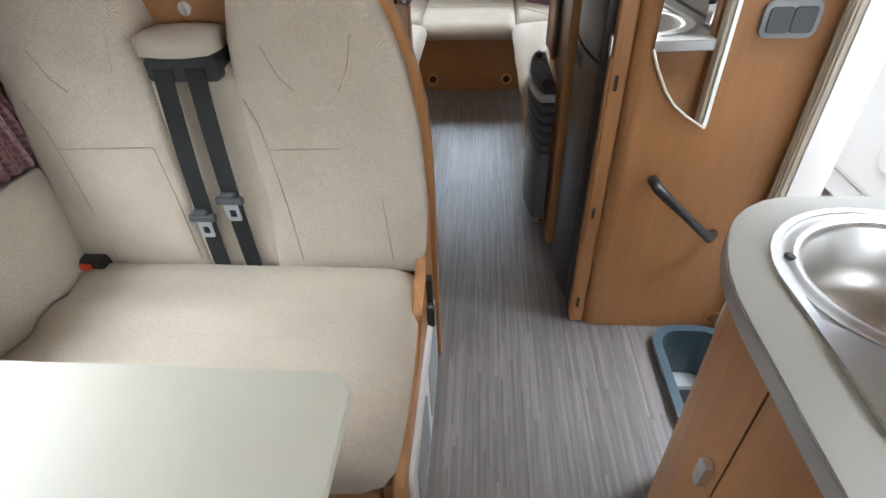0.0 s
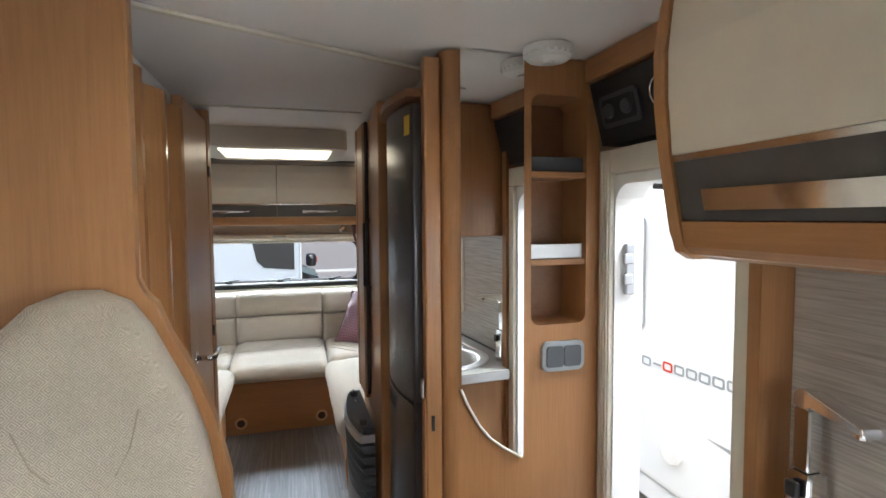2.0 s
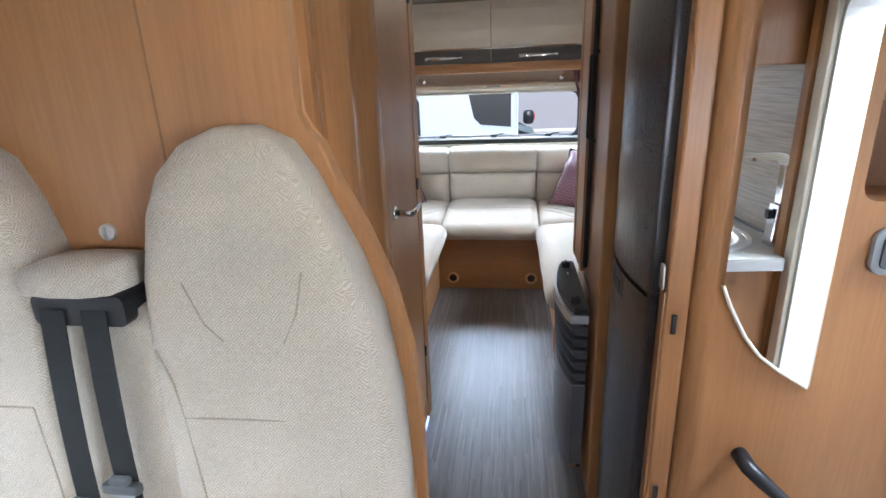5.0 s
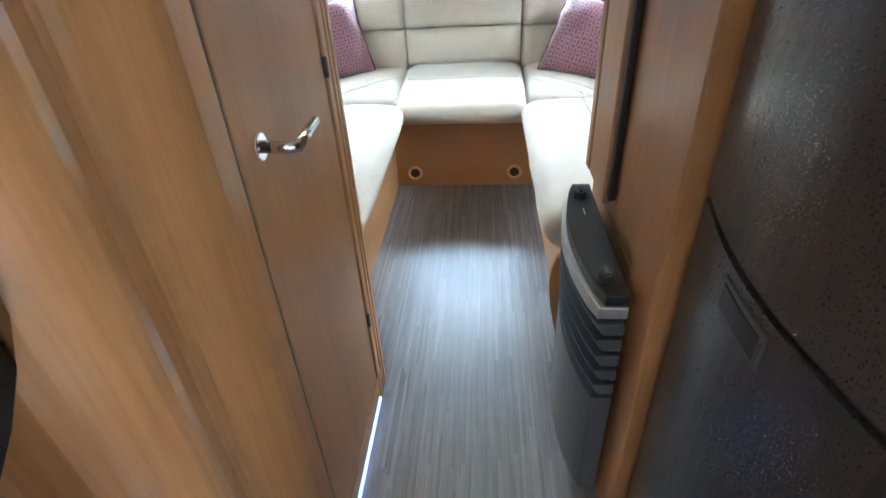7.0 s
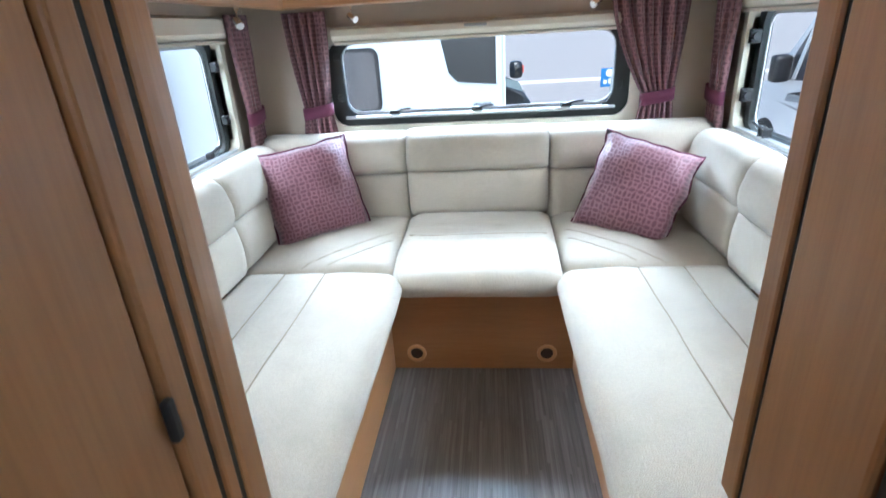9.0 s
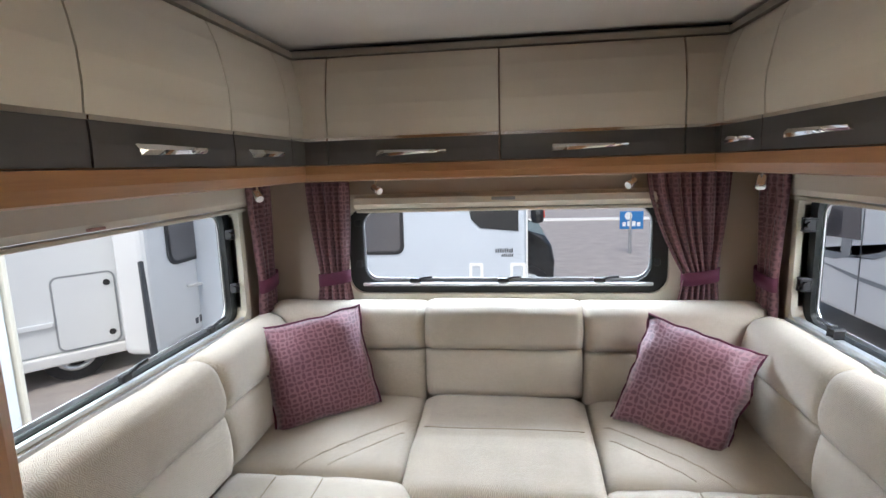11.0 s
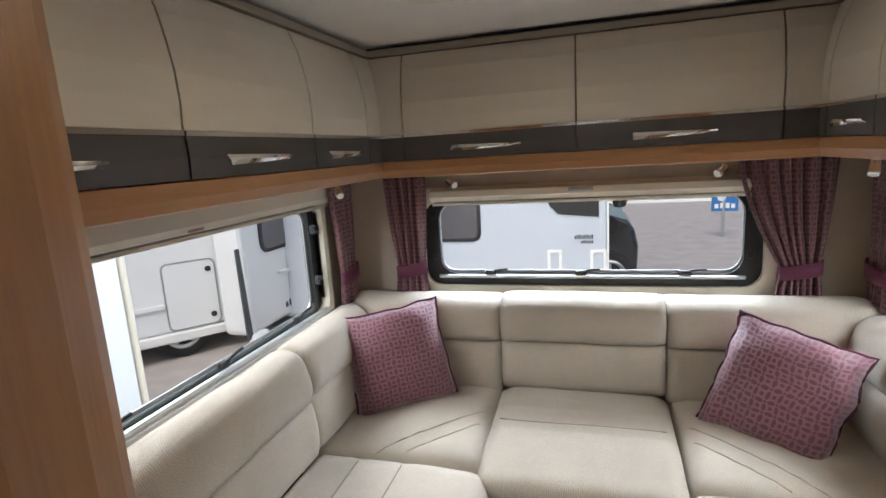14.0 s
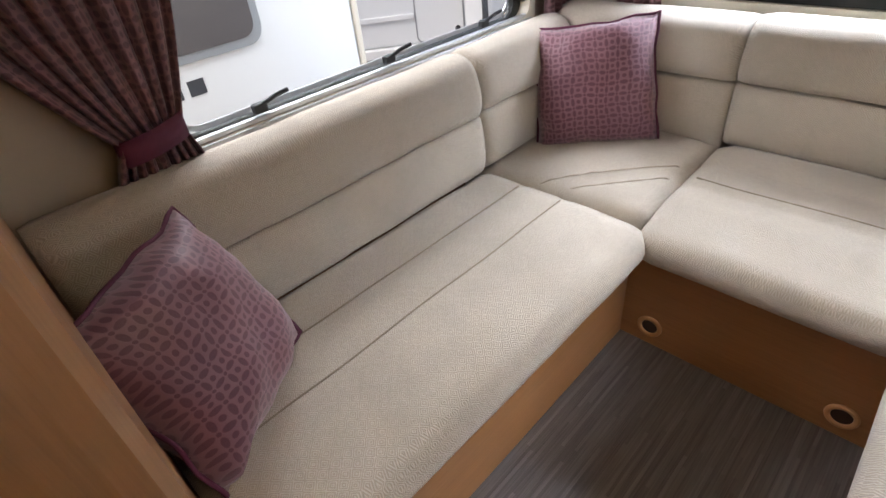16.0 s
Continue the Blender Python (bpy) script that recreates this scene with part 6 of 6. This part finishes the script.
part("marker_lamp", box(-4.01, -3.97, 7.585, 7.6, -0.14, -0.08, 0.005), RED, vb, "small red marker lamp")
for x in (-6.6, -4.6):
    wheel((x, 7.75, GZ + 0.33), (0, -1, 0), vb)
turn(vb, (-5.1, 7.6, GZ), 50)

# motorhome behind it
vc = thing("motorhome", (-5.0, 10.0, GZ), "white motorhome with tinted window and lettering", "motorhome", "parked motorhomes")
part("body", box(-4.3, -3.9, 8.1, 14.0, -0.50, 2.2, 0.08, 3), GRP, vc)
wc2 = part("window", prism(round_rect(8.47, 9.95, 0.45, 1.22, 0.14), "x", -3.899, -3.88, 0.004), BLACK, vc)
part("pane", prism(round_rect(8.52, 9.90, 0.50, 1.17, 0.11), "x", -3.8795, -3.875), DARK_GLASS, wc2)
part("rail", tube([(-3.88, 8.75, 0.16), (-3.86, 8.78, 0.16), (-3.86, 9.2, 0.10), (-3.88, 9.23, 0.10)], 0.02, 8), WHITE, vc, smooth=True)
letters(vc, "x", -3.9, 8.86, 9.3, -0.36, -0.27, 5, INK, 1)
part("corner_strip", prism([(8.0, -0.5), (8.10, -0.5), (8.04, 0.6), (7.98, 0.6)], "x", -3.897, -3.87, 0.004), GREY_PLASTIC, vc, "dark corner strip")
part("bumper_end", cushion(-3.93, -3.80, 8.05, 8.35, -0.62, -0.45, 0.05, 0.0), WHITE, vc, smooth=True)
wheel((-4.05, 10.2, GZ + 0.33), (1, 0, 0), vc)

# silver-grey caravan behind the rear window
vr = thing("caravan", (-2.5, 10.0, GZ), "silver-grey caravan parked across the yard behind", "caravan")
part("body", box(-6.5, 0.22, 9.0, 11.2, -0.55, 1.9, 0.07, 3), GREY_GRP, vr)
w1 = part("window", prism(round_rect(-2.7, -1.22, 0.48, 1.2, 0.1), "y", 8.985, 8.999, 0.004), BLACK, vr, "tinted caravan window")
part("pane", prism(round_rect(-2.66, -1.26, 0.52, 1.16, 0.08), "y", 8.980, 8.9845), DARK_GLASS, w1)
w2 = part("window", prism([(-0.50, 1.25), (-0.42, 0.88), (-0.32, 0.78), (0.12, 0.74), (0.12, 1.25)], "y", 8.985, 8.999, 0.004), BLACK, vr, "dark swept side window")
# Two white rounded outlines low on the caravan's side.
for x0, x1 in ((-0.455, -0.29), (0.02, 0.20)):
    part("white_outline", ring(round_rect(x0, x1, 0.02, 0.37, 0.02), round_rect(x0 + 0.035, x1 - 0.035, 0.055, 0.335, 0.015), "y", 8.985, 8.9985), WHITE, vr, "white rounded outline low on the side")
letters(vr, "y", 9.0, -0.15, 0.06, 0.49, 0.54, 8, INK, -1)
letters(vr, "y", 9.0, -0.08, 0.06, 0.44, 0.475, 6, INK, -1)
part("corner_line", box(0.205, 0.225, 8.99, 9.02, -0.5, 1.8, 0.006), WHITE, vr)
wheel((-2.4, 9.15, GZ + 0.33), (0, -1, 0), vr)

# dark car in front of it
cr = thing("car", (0.75, 11.5, GZ), "black car, its front seen past the caravan", "car")
part("body", prism([(-1.8, -0.35), (0.68, -0.35), (0.70, 0.0), (0.65, 0.25), (0.55, 0.40), (0.05, 0.55), (-0.45, 0.98), (-1.8, 1.05)], "y", 11.0, 12.7, 0.06), CAR_BLACK, cr)
part("mirror", cushion(0.33, 0.52, 10.75, 10.98, 0.62, 0.86, 0.05, 0.0), CAR_BLACK, cr, smooth=True)
part("mirror_lamp", box(0.52, 0.535, 10.80, 10.95, 0.70, 0.80), RED, cr)
part("side_window", prism([(-1.7, 0.55), (-0.05, 0.56), (-0.5, 0.93), (-1.7, 0.98)], "y", 10.985, 10.999), DARK_GLASS, cr)
wheel((0.30, 11.05, GZ + 0.36), (0, -1, 0), cr)

# sign and far kerb
sg = thing("dealer_sign", (2.9, 16.0, GZ), "small blue and white sign on a post in the yard", "sign")
part("post", tube([(2.9, 16.0, GZ), (2.9, 16.0, 0.25)], 0.04, 8), ALLOY, sg)
part("board", box(2.65, 3.2, 15.97, 16.0, -0.15, 0.28, 0.01), SIGN_BLUE, sg)
letters(sg, "y", 15.97, 2.70, 3.15, -0.08, 0.04, 4, WHITE, -1)
part("roundel", disc((2.85, 15.968, 0.17), (0, -1, 0), 0.09, 0.004, 20), GRP, sg)
solid("kerb_line", box(0.6, 40, 23.4, 23.55, GZ, GZ + 0.10, 0.01), WHITE, "pale kerb at the far edge of the yard", "kerb", kind="structure")

# white van beyond the other lounge window
vw = thing("van", (5.2, 10.0, GZ), "white panel van parked beyond the lounge window", "van", "parked motorhomes")
part("body", prism([(7.2, -0.40), (11.6, -0.40), (11.7, -0.05), (11.5, 0.25), (10.75, 0.42), (10.05, 1.25), (9.6, 1.5), (7.2, 1.55)], "x", 4.0, 6.0, 0.06), GRP, vw)
part("side_window", prism([(9.45, 0.52), (10.55, 0.46), (10.0, 1.12), (9.5, 1.15)], "x", 3.985, 3.999, 0.003), DARK_GLASS, vw, "tinted cab window")
part("mirror", cushion(3.72, 3.95, 10.2, 10.38, 0.45, 0.80, 0.05, 0.0), BLACK, vw, smooth=True)
part("stripe", prism([(7.3, 0.0), (9.4, 0.05), (10.6, 0.18), (9.4, 0.10), (7.3, 0.06)], "x", 3.994, 3.999), MID_GREY, vw)
part("window_divider", prism([(10.16, 0.49), (10.24, 0.49), (9.98, 1.13), (9.92, 1.13)], "x", 3.975, 3.984), GRP, vw)
part("fuel_flap", prism(round_rect(9.60, 9.78, 0.30, 0.55, 0.05), "x", 3.988, 3.9985, 0.003), MID_GREY, vw, "grey flap")
for y in (8.62, 9.42):
    part("seam", box(3.992, 3.9995, y, y + 0.012, -0.35, 1.4), GREY_PLASTIC, vw)
part("sweep", prism([(10.35, 0.20), (10.3, 0.30), (9.2, 0.34), (8.7, 0.52), (8.7, 0.60), (9.15, 0.42), (9.9, 0.22)], "x", 3.9945, 3.9985), MID_GREY, vw, "grey swept stripe")
part("headlamp", cushion(4.0, 4.3, 11.3, 11.55, 0.12, 0.3, 0.05, 0.0), ALLOY, vw, smooth=True)
for y in (8.1, 10.75):
    wheel((4.08, y, GZ + 0.33), (-1, 0, 0), vw)
